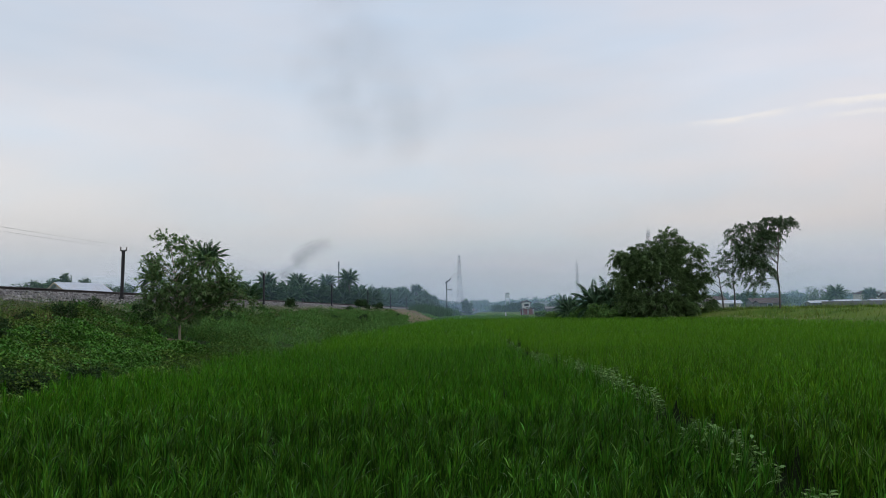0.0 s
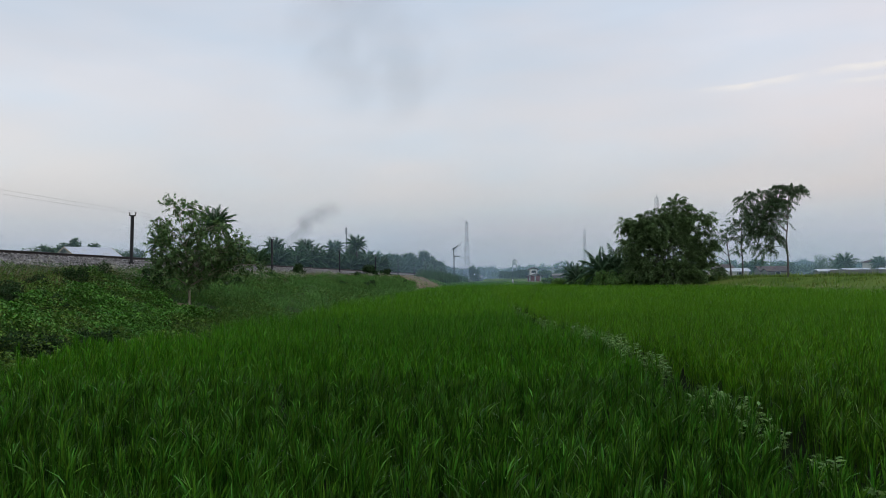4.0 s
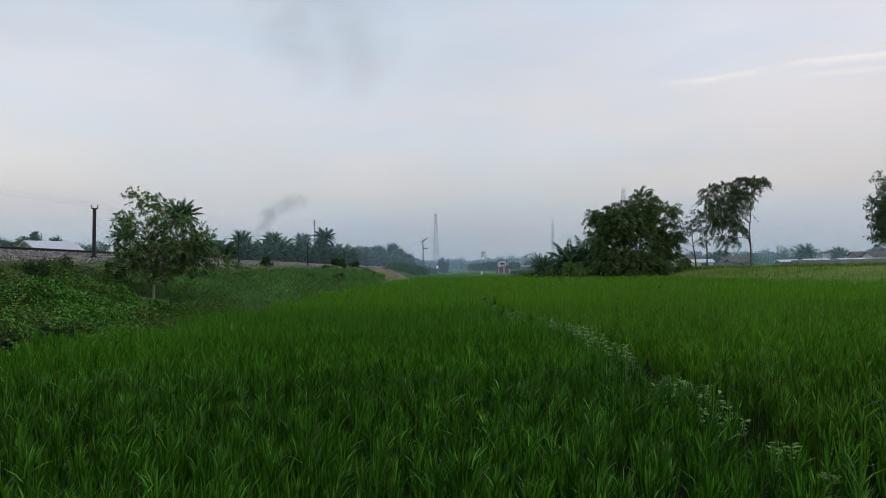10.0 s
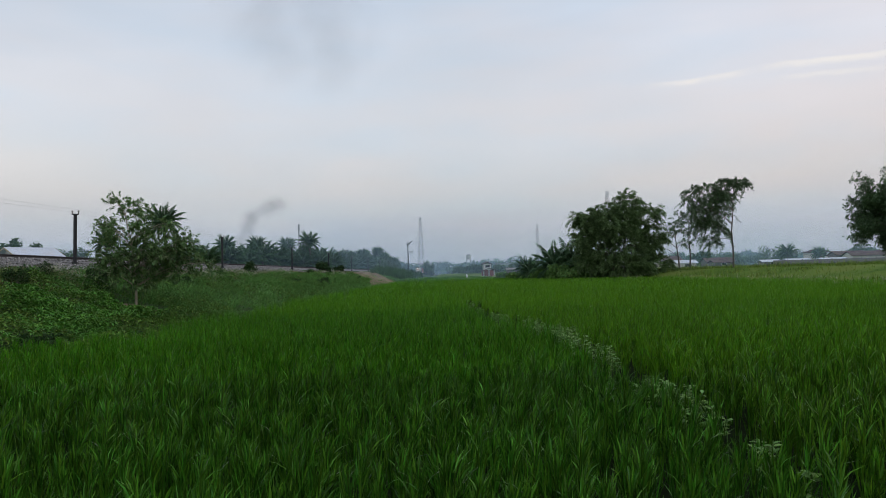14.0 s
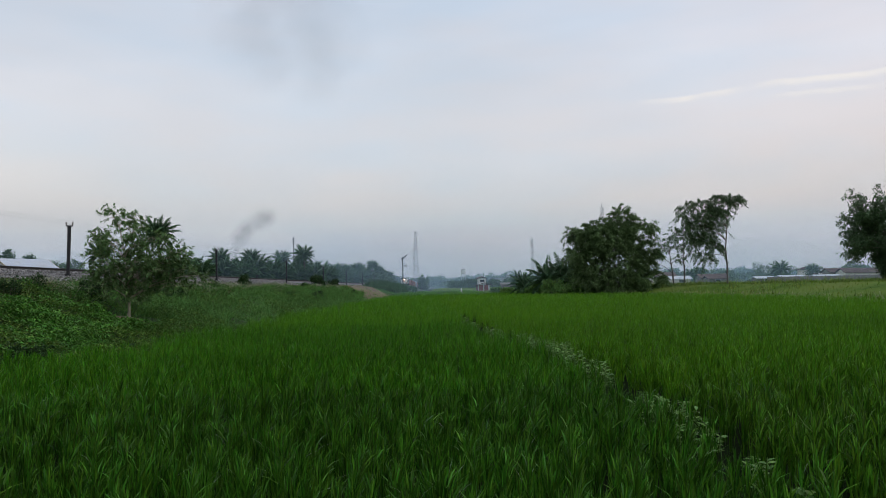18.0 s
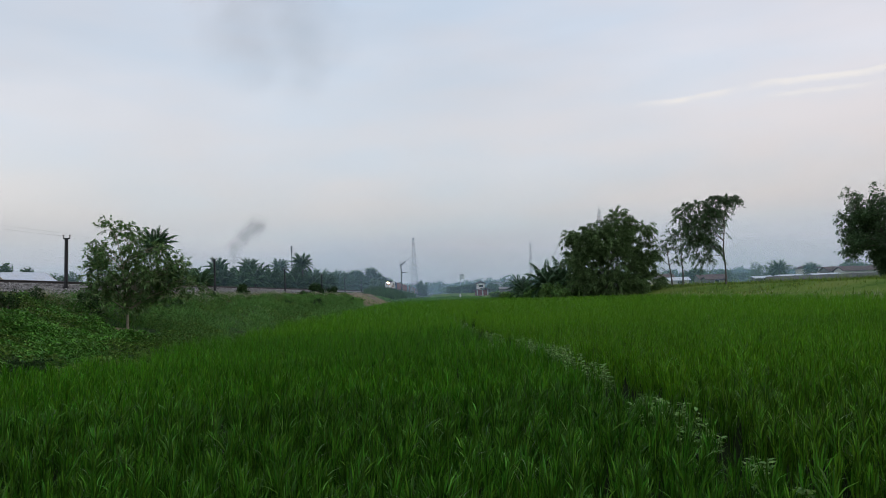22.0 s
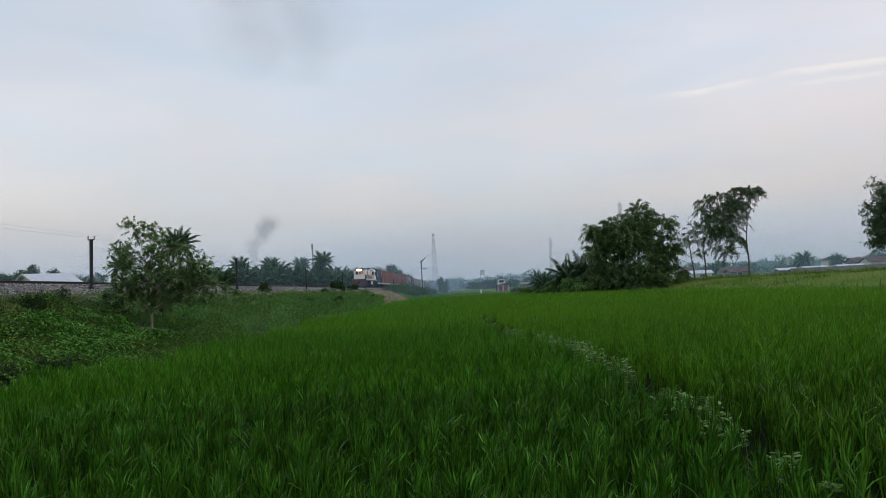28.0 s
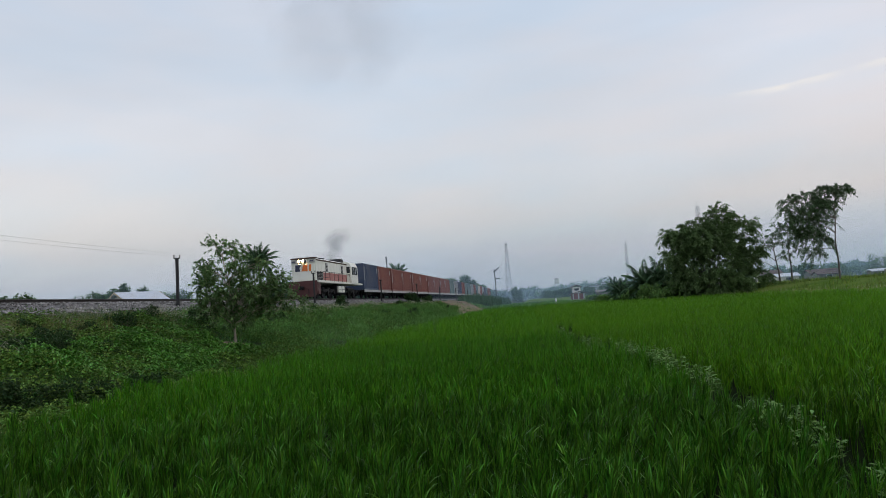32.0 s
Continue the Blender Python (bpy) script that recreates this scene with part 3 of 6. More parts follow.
def build_ballast():
    """Loose crushed stones on the shoulders of the ballast bed."""
    rng = np.random.default_rng(5)
    k = 15000
    y = 14 + 60 * rng.random(k) ** 1.4
    x = TRACK + rng.uniform(-1.4, 3.0, k)
    keep = np.abs(x - TRACK - 0.5335) > 0.12
    x, y = x[keep], y[keep]
    k = len(x)
    z = ground_z(x, y)
    r = rng.uniform(0.025, 0.055, k)
    octa = np.array([[1, 0, 0], [0, 1, 0], [-1, 0, 0], [0, -1, 0], [0, 0, 1], [0, 0, -1]], dtype=float)
    v = octa[None] * r[:, None, None] * rng.uniform(0.6, 1.4, (k, 6, 1)) + rng.normal(0, 0.008, (k, 6, 3))
    v += np.stack([x, y, z + r * 0.5], axis=1)[:, None]
    t = np.array([[0, 1, 4], [1, 2, 4], [2, 3, 4], [3, 0, 4], [1, 0, 5], [2, 1, 5], [3, 2, 5], [0, 3, 5]])
    f = (np.arange(k)[:, None, None] * 6 + t[None]).reshape(-1, 3)
    tagged(new("ballast_stones", raw("ballast_stones", v.reshape(-1, 3), f, STONE)), "grey crushed stone ballast along the railway", "ballast", kind="stuff")


build_ballast()


def bund_x(y):
    """The little dyke that divides the paddy."""
    return np.interp(y, [-10, 4, 6.5, 9, 12, 14.6, 17, 20.5, 27, 32, 60], [1.9, 1.98, 2.02, 1.84, 1.84, 1.66, 1.10, 0.76, 0.50, 0.2, -1.0])


def field_left(y):
    return np.interp(y, [0, 10, 20, 40, 100, 175], [-6.75, -6.75, -6.8, -7.35, -8.4, -8.9]) + 0.25 * np.sin(y * 0.9) + 0.2 * np.sin(y * 0.31)


def crop_height(y):
    """Taller, stronger rice towards the middle of the field."""
    return np.interp(y, [0, 8, 16, 30, 50], [0.46, 0.49, 0.53, 0.58, 0.62])


def in_field(x, y):
    gap = np.where(y < 31, 0.12, 0.0)
    return (x > field_left(y)) & (field_side(x, y) < 0.15) & ((x < bund_x(y) - gap) | (x > bund_x(y) + gap + np.where(y < 31, 0.18 + 0.18 * smooth01((y - 6) / 3), 0)))


def rice_patch(rng, y0, y1, step, blades, rows, width, spread=40, reach_mean=0.03, side=0, wide=False):
    """Rice hills, evenly but loosely planted between two distances; returns blade arrays."""
    n_y = int((y1 - y0) / step)
    half = math.tan(radians(spread)) * y1 + 2
    gx, gy = np.meshgrid(np.arange(-half, half, step), y0 + step * np.arange(n_y))
    gx, gy = gx.ravel(), gy.ravel()
    gx = gx + rng.uniform(-0.55, 0.55, len(gx)) * step + 0.06 * gy
    gy = gy + rng.uniform(-0.5, 0.5, len(gy)) * step
    keep = in_field(gx, gy) & (gx > -math.tan(radians(spread)) * np.maximum(gy, 0) - 2.0) & (gx < math.tan(radians(max(34, spread - 6))) * np.maximum(gy, 0) + 2.0)
    if wide:
        keep = in_field(gx, gy) & (gx < 14) & ((gy < 2) | (gx < -math.tan(radians(40)) * gy - 2) | (gx > math.tan(radians(34)) * gy + 2))
    else:
        keep &= rng.random(len(gx)) > 0.05 * (y0 < 15)
    if side:
        keep &= (gx - bund_x(gy)) * side > 0
    gx, gy = gx[keep], gy[keep]
    near = np.clip(16 / (gy + 5), 0.3, 1)
    vigour = 1 + 0.05 * wave(gx, gy, 0.55) + near * (0.12 * wave(gx, gy, 2.3) + 0.10 * wave(gx + 5, gy, 5.1) + rng.normal(0, 0.13, len(gx)))
    k = len(gx)
    bx, by = np.repeat(gx, blades), np.repeat(gy, blades)
    vg = np.repeat(vigour, blades)
    n = k * blades
    a, r = rng.uniform(0, 2 * np.pi, n), np.abs(rng.normal(0, 0.021, n)) * (step / 0.2)
    # a few stems from the mud, the rest erect leaf blades that leave the stems higher up
    tall = np.repeat(crop_height(gy), blades)
    stem = rng.random(n) < 0.12
    top = tall * vg * (0.50 + 0.60 * rng.random(n) ** 0.8)
    leaf = tall * rng.uniform(0.18, 0.38, n)
    start = np.where(stem, 0.02, np.maximum(0.03, top - leaf))
    base = np.stack([bx + r * np.cos(a), by + r * np.sin(a), start], axis=1)
    h = np.where(stem, top, top - start)
    bent = rng.random(n) < 0.10
    reach = r * 0.8 + np.abs(rng.normal(reach_mean * 0.7, 0.018, n)) + np.where(bent, rng.uniform(0.04, 0.11, n), 0)
    a2 = a + rng.normal(0, 0.8, n)
    hill = np.repeat(rng.normal(0, 0.014, (k, 2)), blades, axis=0)
    lean = np.stack([np.cos(a2) * reach + 0.012, np.sin(a2) * reach], axis=1) + hill
    # colour brightens with distance, standing in for shade between near blades
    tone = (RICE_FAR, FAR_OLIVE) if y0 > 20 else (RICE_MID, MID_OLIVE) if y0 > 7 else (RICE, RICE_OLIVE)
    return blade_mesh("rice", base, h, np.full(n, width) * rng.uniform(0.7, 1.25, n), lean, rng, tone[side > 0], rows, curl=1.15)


def build_rice():
    rng = np.random.default_rng(11)
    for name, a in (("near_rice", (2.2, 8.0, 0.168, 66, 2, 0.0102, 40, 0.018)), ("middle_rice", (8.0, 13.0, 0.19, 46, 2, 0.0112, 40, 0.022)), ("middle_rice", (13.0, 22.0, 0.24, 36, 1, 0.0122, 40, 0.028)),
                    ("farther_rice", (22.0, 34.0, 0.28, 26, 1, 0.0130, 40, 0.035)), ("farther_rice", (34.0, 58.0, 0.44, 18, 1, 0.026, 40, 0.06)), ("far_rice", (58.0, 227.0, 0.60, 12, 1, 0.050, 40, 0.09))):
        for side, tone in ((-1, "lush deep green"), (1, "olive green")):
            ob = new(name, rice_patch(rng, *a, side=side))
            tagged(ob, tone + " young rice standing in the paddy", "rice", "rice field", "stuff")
    # round the camera the crop goes on, thinner
    me = rice_patch(rng, -12.0, 18.0, 0.36, 16, 1, 0.018, spread=40, wide=True)
    tagged(new("rice_behind", me), "lush green young rice standing in the paddy", "rice", "rice field", "stuff")


build_rice()


# ---- plants ----
def shrub(x, y, r, h, seed):
    """A dark heap of small leaves on thin crossing stems."""
    rng = np.random.default_rng(seed)
    ob = tagged(new("bank_shrub", None), "dark green shrub in a low heap on the railway bank", "shrub", "bank shrubs")
    ob.matrix_basis = pose(x, y, gz(x, y) - 0.05)
    m = int(5200 * r * r + 900)
    u = rng.normal(0, 1, (m, 3))
    u /= np.linalg.norm(u, axis=1, keepdims=True)
    u[:, 2] = np.abs(u[:, 2])
    lump = 0.75 + 0.3 * np.sin(u[:, :1] * 5 + seed) * np.cos(u[:, 1:2] * 4 + seed) + 0.12 * np.sin(u[:, 2:] * 9)
    p = u * np.array([[r, r * 1.2, h]]) * lump * rng.uniform(0.45, 1.0, (m, 1)) ** 0.5
    size = rng.uniform(0.05, 0.10, m)
    part("foliage", flat_leaves("foliage", p, u + rng.normal(0, 0.6, (m, 3)), size, size * 0.55, rng, WEED_DARK, 0.3, 0.6), None, ob)
    stems = [((0.1 * q[0], 0.1 * q[1], 0.0), q * 0.9, 0.010, 0.004) for q in p[:26]]
    part("stems", tubes("stems", stems, BARK, 4), None, ob)


def build_bank():
    rng = np.random.default_rng(21)

    def swell(x, y):
        """How thick the growth lies on the slope."""
        return np.maximum(0.06, 0.24 + 0.17 * wave(x, y, 1.25) + 0.13 * wave(x + 2, y, 2.9))

    def away(x, y):
        return np.hypot(x + 9.85, y - 22.4)
    # a thick mat of broad-leaved creepers half-way up
    k = 110000
    y, x = rng.uniform(10, 25, k), rng.uniform(TRACK + 5.6, TRACK + 10.2, k)
    mass = smooth01((x - TRACK - 6.5 - 0.5 * wave(x, y, 0.9)) / 0.9) * smooth01((TRACK + 9.7 - x + 0.6 * wave(x, y, 1.1)) / 0.8) * smooth01((23.2 - y) / 3) * smooth01((y - 12) / 3.5) * smooth01(0.75 + 0.7 * wave(x, y, 0.75) + 0.5 * wave(x, y, 2.0))
    keep = (rng.random(k) < mass) & (away(x, y) > 1.15)
    x, y = x[keep], y[keep]
    k = len(x)
    z = ground_z(x, y) + (swell(x, y) + 0.10) * (1 - 0.65 * rng.random(k) ** 2.2)
    d = np.stack([rng.normal(0.35, 1, k), rng.normal(-0.3, 1, k), rng.uniform(-0.2, 0.6, k)], axis=1)
    size = rng.uniform(0.065, 0.115, k)
    tagged(new("creeper", flat_leaves("creeper", np.stack([x, y, z], axis=1), d, size, size * 0.52, rng, CREEPER, 0.45)), "bright green broad-leaved creepers covering the railway bank", "creepers", kind="stuff")
    # smaller mixed weeds over the rest
    k = 190000
    y = 8 + 46 * rng.random(k) ** 1.5
    x = rng.uniform(TRACK + 3.9, TRACK + 11.5, k)
    dens = 0.75 + 0.45 * wave(x, y, 0.9) + 0.35 * wave(x, y, 2.6) - 0.85 * smooth01((y - 20) / 10) - 0.5 * smooth01((TRACK + 6.2 - x) / 2.0)
    keep = (dens > rng.random(k) * 0.9) & (x < field_left(y) + 0.12) & (away(x, y) > 1.0)
    x, y = x[keep], y[keep]
    k = len(x)
    z = ground_z(x, y) + swell(x, y) * (1 - 0.8 * rng.random(k) ** 1.8)
    d = np.stack([rng.normal(0.2, 1, k), rng.normal(-0.2, 1, k), rng.uniform(-0.1, 1.0, k)], axis=1)
    size = rng.uniform(0.045, 0.095, k) * np.clip(y / 22, 1, 1.6)
    tagged(new("weeds", flat_leaves("weeds", np.stack([x, y, z], axis=1), d, size, size * 0.5, rng, WEED, 0.3, 0.6)), "low mixed green weeds on the railway bank", "weeds", kind="stuff")
    # dark shrubs
    heaps = [(-10.4, 14.1, 0.85, 0.50), (-10.9, 12.9, 0.8, 0.50), (-11.1, 15.4, 0.6, 0.40), (-11.8, 19.7, 0.42, 0.60), (-12.1, 18.4, 0.4, 0.30), (-10.5, 16.2, 0.45, 0.35), (-8.2, 11.5, 0.55, 0.42), (-8.5, 10.6, 0.5, 0.4),
             (-8.0, 12.5, 0.45, 0.38), (-7.95, 13.9, 0.5, 0.42), (-12.6, 22.3, 0.55, 0.5), (-11.6, 23.6, 0.5, 0.5), (-12.2, 25.0, 0.5, 0.45), (-7.6, 17.2, 0.4, 0.3), (-12.6, 16.6, 0.4, 0.3), (-12.9, 20.8, 0.35, 0.3)]
    for i in range(12):
        y = 27 + 62 * rng.random() ** 1.3
        heaps.append((TRACK + rng.uniform(3.4, 7.5), y, rng.uniform(0.3, 0.55), rng.uniform(0.3, 0.55)))
    for i, (x, y, r, h) in enumerate(heaps):
        shrub(x, y, r * 1.1, h * 1.3, 100 + i)
    # grass over the whole bank: dry and olive under the crest, bluish green below it
    k = 165000
    y = 8 + 190 * rng.random(k) ** 1.7
    x = rng.uniform(TRACK + 3.0, TRACK + 11.6, k)
    bare = in_ramp(x, y) & (rng.random(k) > 0.14 + 0.25 * wave(x, y, 1.3))
    keep = ~bare & (x < field_left(y)) & (away(x, y) > 0.45)
    x, y = x[keep], y[keep]
    k = len(x)
    far = np.clip(y / 28, 0.8, 4)
    h = rng.uniform(0.2, 0.6, k) * (0.75 + 0.4 * wave(x, y, 0.7) + 0.4 * wave(x, y, 2.1)) * np.clip((x - TRACK - 2.9) / 2.2, 0.15, 1)
    h = h * (1 - 0.3 * smooth01((y - 22) / 8))
    h = np.maximum(0.08, h * (1 - 0.5 * smooth01((x - TRACK - 6.0) / 1.5) * smooth01((26 - y) / 6)))
    lean = rng.normal(0, 0.16, (k, 2)) + np.array([[0.16, -0.06]])
    base = np.stack([x, y, ground_z(x, y)], axis=1)
    dry = rng.random(k) < 0.9 * smooth01((TRACK + 6.0 + 0.9 * smooth01((30 - y) / 8) + 0.6 * wave(x, y, 0.8) - x) / 1.4)
    for pick, name, label, m in ((~dry, "bank_grass", "unkempt green grass on the railway bank", GRASS), (dry, "crest_grass", "dry olive grass below the crest of the railway bank", CREST)):
        tagged(new(name, blade_mesh(name, base[pick], h[pick], (0.020 * far)[pick], lean[pick], rng, m, 1)), label, "grass", kind="stuff")
    # tussocks that mottle the slope farther on
    t = 420
    ty, tx = 24 + 100 * rng.random(t) ** 1.4, TRACK + rng.uniform(4.6, 9.6, t)
    keep = ~in_ramp(tx, ty) & (tx < field_left(ty) - 0.2)
    ty, tx = np.repeat(ty[keep], 46), np.repeat(tx[keep], 46)
    k = len(tx)
    a, rr = rng.uniform(0, 2 * np.pi, k), np.abs(rng.normal(0, 0.14, k))
    x, y = tx + rr * np.cos(a), ty + rr * np.sin(a)
    lean = np.stack([np.cos(a), np.sin(a)], axis=1) * rng.uniform(0.1, 0.4, (k, 1)) + np.array([[0.12, -0.05]])
    tagged(new("tussocks", blade_mesh("tussocks", np.stack([x, y, ground_z(x, y)], axis=1), rng.uniform(0.2, 0.52, k), 0.018 * np.clip(y / 28, 1, 3), lean, rng, GRASS, 2, 1.6)), "tussocks of long green grass on the railway bank", "grass", kind="stuff")
    # soft small-leaved herbs among that grass
    k = 80000
    y = 21 + 75 * rng.random(k) ** 1.6
    x = rng.uniform(TRACK + 4.7, TRACK + 11.2, k)
    keep = ~in_ramp(x, y) & (x < field_left(y)) & (away(x, y) > 1.0) & (0.55 + 0.5 * wave(x, y, 0.8) + 0.3 * wave(x, y, 2.2) > rng.random(k))
    x, y = x[keep], y[keep]
    k = len(x)
    z = ground_z(x, y) + (swell(x, y) + 0.08) * (1 - 0.6 * rng.random(k) ** 2)
    size = rng.uniform(0.05, 0.09, k) * np.clip(y / 30, 1, 1.5)
    d = np.stack([rng.normal(0.2, 1, k), rng.normal(-0.2, 1, k), rng.uniform(0.0, 0.9, k)], axis=1)
    tagged(new("herbs", flat_leaves("herbs", np.stack([x, y, z], axis=1), d, size, size * 0.40, rng, HERB, 0.35, 0.7)), "soft green herbs among the grass of the railway bank", "herbs", kind="stuff")
    # pale dry stalks arching down the slope in parallel sheaves
    sheaves = [(-13.5, 18.9, 1.35, -0.75, 9), (-13.3, 19.6, 1.2, -0.6, 7), (-11.3, 13.6, 1.25, -0.5, 7), (-10.5, 12.9, 0.9, -0.4, 5), (-13.5, 21.4, 0.8, -0.7, 6), (-12.7, 22.2, 0.8, -0.4, 5), (-11.3, 22.9, 0.7, 0.0, 6), (-13.0, 15.2, 0.9, -0.6, 5)]
    for i in range(34):
        sheaves.append((TRACK + rng.uniform(3.8, 5.6), 23 + 62 * rng.random() ** 1.3, rng.uniform(0.4, 0.9), rng.uniform(-0.5, 0.1), 12))
    b, ln = [], []
    for x, y, dx, dy, n in sheaves:
        for _ in range(2 * n):
            px, py = x + rng.normal(0, 0.16), y + rng.normal(0, 0.28)
            b.append((px, py, gz(px, py) + 0.05))
            ln.append((dx * rng.uniform(0.75, 1.15), dy * rng.uniform(0.7, 1.2)))
    b, ln = np.array(b), np.array(ln)
    tagged(new("dry_stalks", blade_mesh("dry_stalks", b, rng.uniform(0.3, 0.55, len(b)) * np.where(b[:, 1] > 23, 0.65, 1.0), 0.013 * np.clip(b[:, 1] / 24, 0.8, 1.6), ln, rng, STRAW, 6, 1.0, True)), "pale dry grass stalks bent over on the bank", "dry grass", kind="stuff")
    # tall reeds where the bank ends
    k = 15000
    y = rng.uniform(126, 215, k)
    x = rng.uniform(TRACK + 3.0, TRACK + 8.6, k)
    base = np.stack([x, y, ground_z(x, y)], axis=1)
    tagged(new("reeds", blade_mesh("reeds", base, rng.uniform(0.7, 1.7, k) * (1 + 0.3 * wave(x, y, 0.25) + 0.25 * wave(x, y, 0.8)), np.full(k, 0.07), rng.normal(0, 0.35, (k, 2)), rng, REED, 1)),
           "tall green reeds below the railway", "reeds", kind="stuff")


build_bank()


def build_meadow():
    rng = np.random.default_rng(31)
    k = 56000
    y = 30 + 150 * rng.random(k) ** 1.3
    x = rng.uniform(5, 110, k)
    d = field_side(x, y)
    keep = (d > 0.2) & (d < 60)
    x, y, d = x[keep], y[keep], d[keep]
    k = len(x)
    h = np.where(d < 3.5, 0.35, 0.22) * rng.uniform(0.5, 1.5, k) * (1 + 0.5 * wave(x, y, 0.2))
    base = np.stack([x, y, ground_z(x, y)], axis=1)
    edge = (d > 0.1) & (d < 2.2) & (rng.random(k) < 0.8)
    eb = base[edge]
    tagged(new("edge_straw", blade_mesh("edge_straw", eb, rng.uniform(0.2, 0.5, len(eb)), np.full(len(eb), 0.05), rng.normal(0, 0.15, (len(eb), 2)), rng, STRAW, 1)), "pale dry grass along the edge of the paddy", "dry grass", kind="stuff")
    tagged(new("meadow_grass", blade_mesh("meadow_grass", base, h, np.full(k, 0.06), rng.normal(0, 0.1, (k, 2)), rng, MEADOW, 1)), "pale green meadow grass beyond the paddy", "grass", kind="stuff")


def build_meadow_tufts():
    """Lumps of taller yellowish grass scattered over the meadow."""
    rng = np.random.default_rng(33)
    t = 330
    ty, tx = 60 + 80 * rng.random(t), rng.uniform(8, 70, t)
    d = field_side(tx, ty)
    keep = (d > 0.8) & (d < 26)
    tx, ty = tx[keep], ty[keep]
    size = np.repeat(rng.uniform(0.35, 1.0, len(tx)), 60)
    tx, ty = np.repeat(tx, 60), np.repeat(ty, 60)
    k = len(tx)
    x, y = tx + rng.normal(0, 0.8, k) * size, ty + rng.normal(0, 0.5, k) * size
    lean = rng.normal(0, 0.18, (k, 2))
    tagged(new("meadow_tufts", blade_mesh("meadow_tufts", np.stack([x, y, ground_z(x, y)], axis=1), size * rng.uniform(0.4, 0.95, k), np.full(k, 0.07), lean, rng, TUFT, 1)), "lumps of tall yellow-green grass in the meadow", "grass", kind="stuff")


build_meadow()
build_meadow_tufts()


def build_bund_weeds():
    """Broad-leaved weeds along the dyke between the two paddies."""
    rng = np.random.default_rng(41)
    bm_y = np.arange(3.2, 31, 0.25)
    v, f = [], []
    for i, y in enumerate(bm_y):
        for dx, z in ((-0.14, 0.0), (-0.06, 0.06), (0.06, 0.06), (0.16, 0.0)):
            v.append((float(bund_x(y)) + dx, y, z + 0.012 * math.sin(y * 7 + dx * 20)))
        if i:
            f += [(4 * i - 4 + j, 4 * i - 3 + j, 4 * i + 1 + j, 4 * i + j) for j in range(3)]
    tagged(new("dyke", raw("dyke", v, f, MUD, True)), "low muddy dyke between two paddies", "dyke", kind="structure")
    pos, d, size, stems = [], [], [], []
    heap = [(6.9, 0.36, 20), (6.2, 0.36, 24), (5.6, 0.25, 8), (4.5, 0.22, 5), (3.8, 0.12, 1), (8.2, 0.2, 5), (9.0, 0.3, 14), (9.9, 0.3, 9), (11.2, 0.5, 18), (12.2, 0.5, 26), (13.2, 0.4, 14), (14.6, 0.4, 12), (16.3, 0.5, 7), (17.4, 0.5, 8), (20, 0.7, 6), (23, 0.8, 5), (26, 0.8, 4)]
    for cy, r, m in heap:
        for _ in range(m):
            y = cy + rng.normal(0, r * 0.6)
            x = float(bund_x(y)) + rng.normal(-0.13, 0.08)
            top = rng.uniform(0.36, 0.47) + (0.12 if y > 8 else 0)
            lean = rng.normal(0, 0.07, 2)
            tip = np.array([x + lean[0], y + lean[1], top])
            stems.append(((x, y, 0.04), tip, 0.006, 0.003))
            for j in range(int(rng.integers(12, 20))):
                t = rng.uniform(0.50, 1.0) ** 0.6
                a = rng.uniform(0, 2 * np.pi)
                pos.append(np.array([x, y, 0.04]) * (1 - t) + tip * t)
                d.append((math.cos(a), math.sin(a), rng.uniform(0.1, 0.7)))
                size.append(rng.uniform(0.05, 0.09))
    thing = tagged(new("dyke_weeds", None), "broad-leaved green weeds growing on the dyke", "weeds", kind="stuff")
    part("stems", tubes("stems", stems, DYKE_LEAF, 4), None, thing)
    size = np.array(size)
    part("leaves", fine_leaves("leaves", np.array(pos), np.array(d), size, size * 0.34, rng, DYKE_LEAF, 0.25), None, thing)


build_bund_weeds()


def grow(rng, start, direction, length, radius, depth, segs, tips, spread=0.55, up=0.12, kids=3, shrink=0.72, wobble=0.12):
    """Recursive limbs: fills segs with tapered pieces and tips with points that bear leaves."""
    p, d = np.array(start, float), np.array(direction, float)
    pieces = 4
    for i in range(pieces):
        d = d + rng.normal(0, wobble, 3) + np.array([0, 0, up * 0.3])
        d /= np.linalg.norm(d)
        q = p + d * length / pieces
        r0, r1 = radius * (1 - 0.45 * i / pieces), radius * (1 - 0.45 * (i + 1) / pieces)
        segs.append((p, q, r0, r1))
        p = q
        if depth <= 1:
            tips.append((q, d.copy()))
        if depth > 0 and i >= 1:
            for _ in range(kids if i == pieces - 1 else max(1, kids - 2)):
                side = rng.normal(0, 1, 3)
                nd = d * (1 - spread) + side / np.linalg.norm(side) * spread + np.array([0, 0, up])
                grow(rng, p, nd / np.linalg.norm(nd), length * shrink * rng.uniform(0.75, 1.15), r1 * 0.62, depth - 1, segs, tips, spread, up, kids, shrink, wobble)


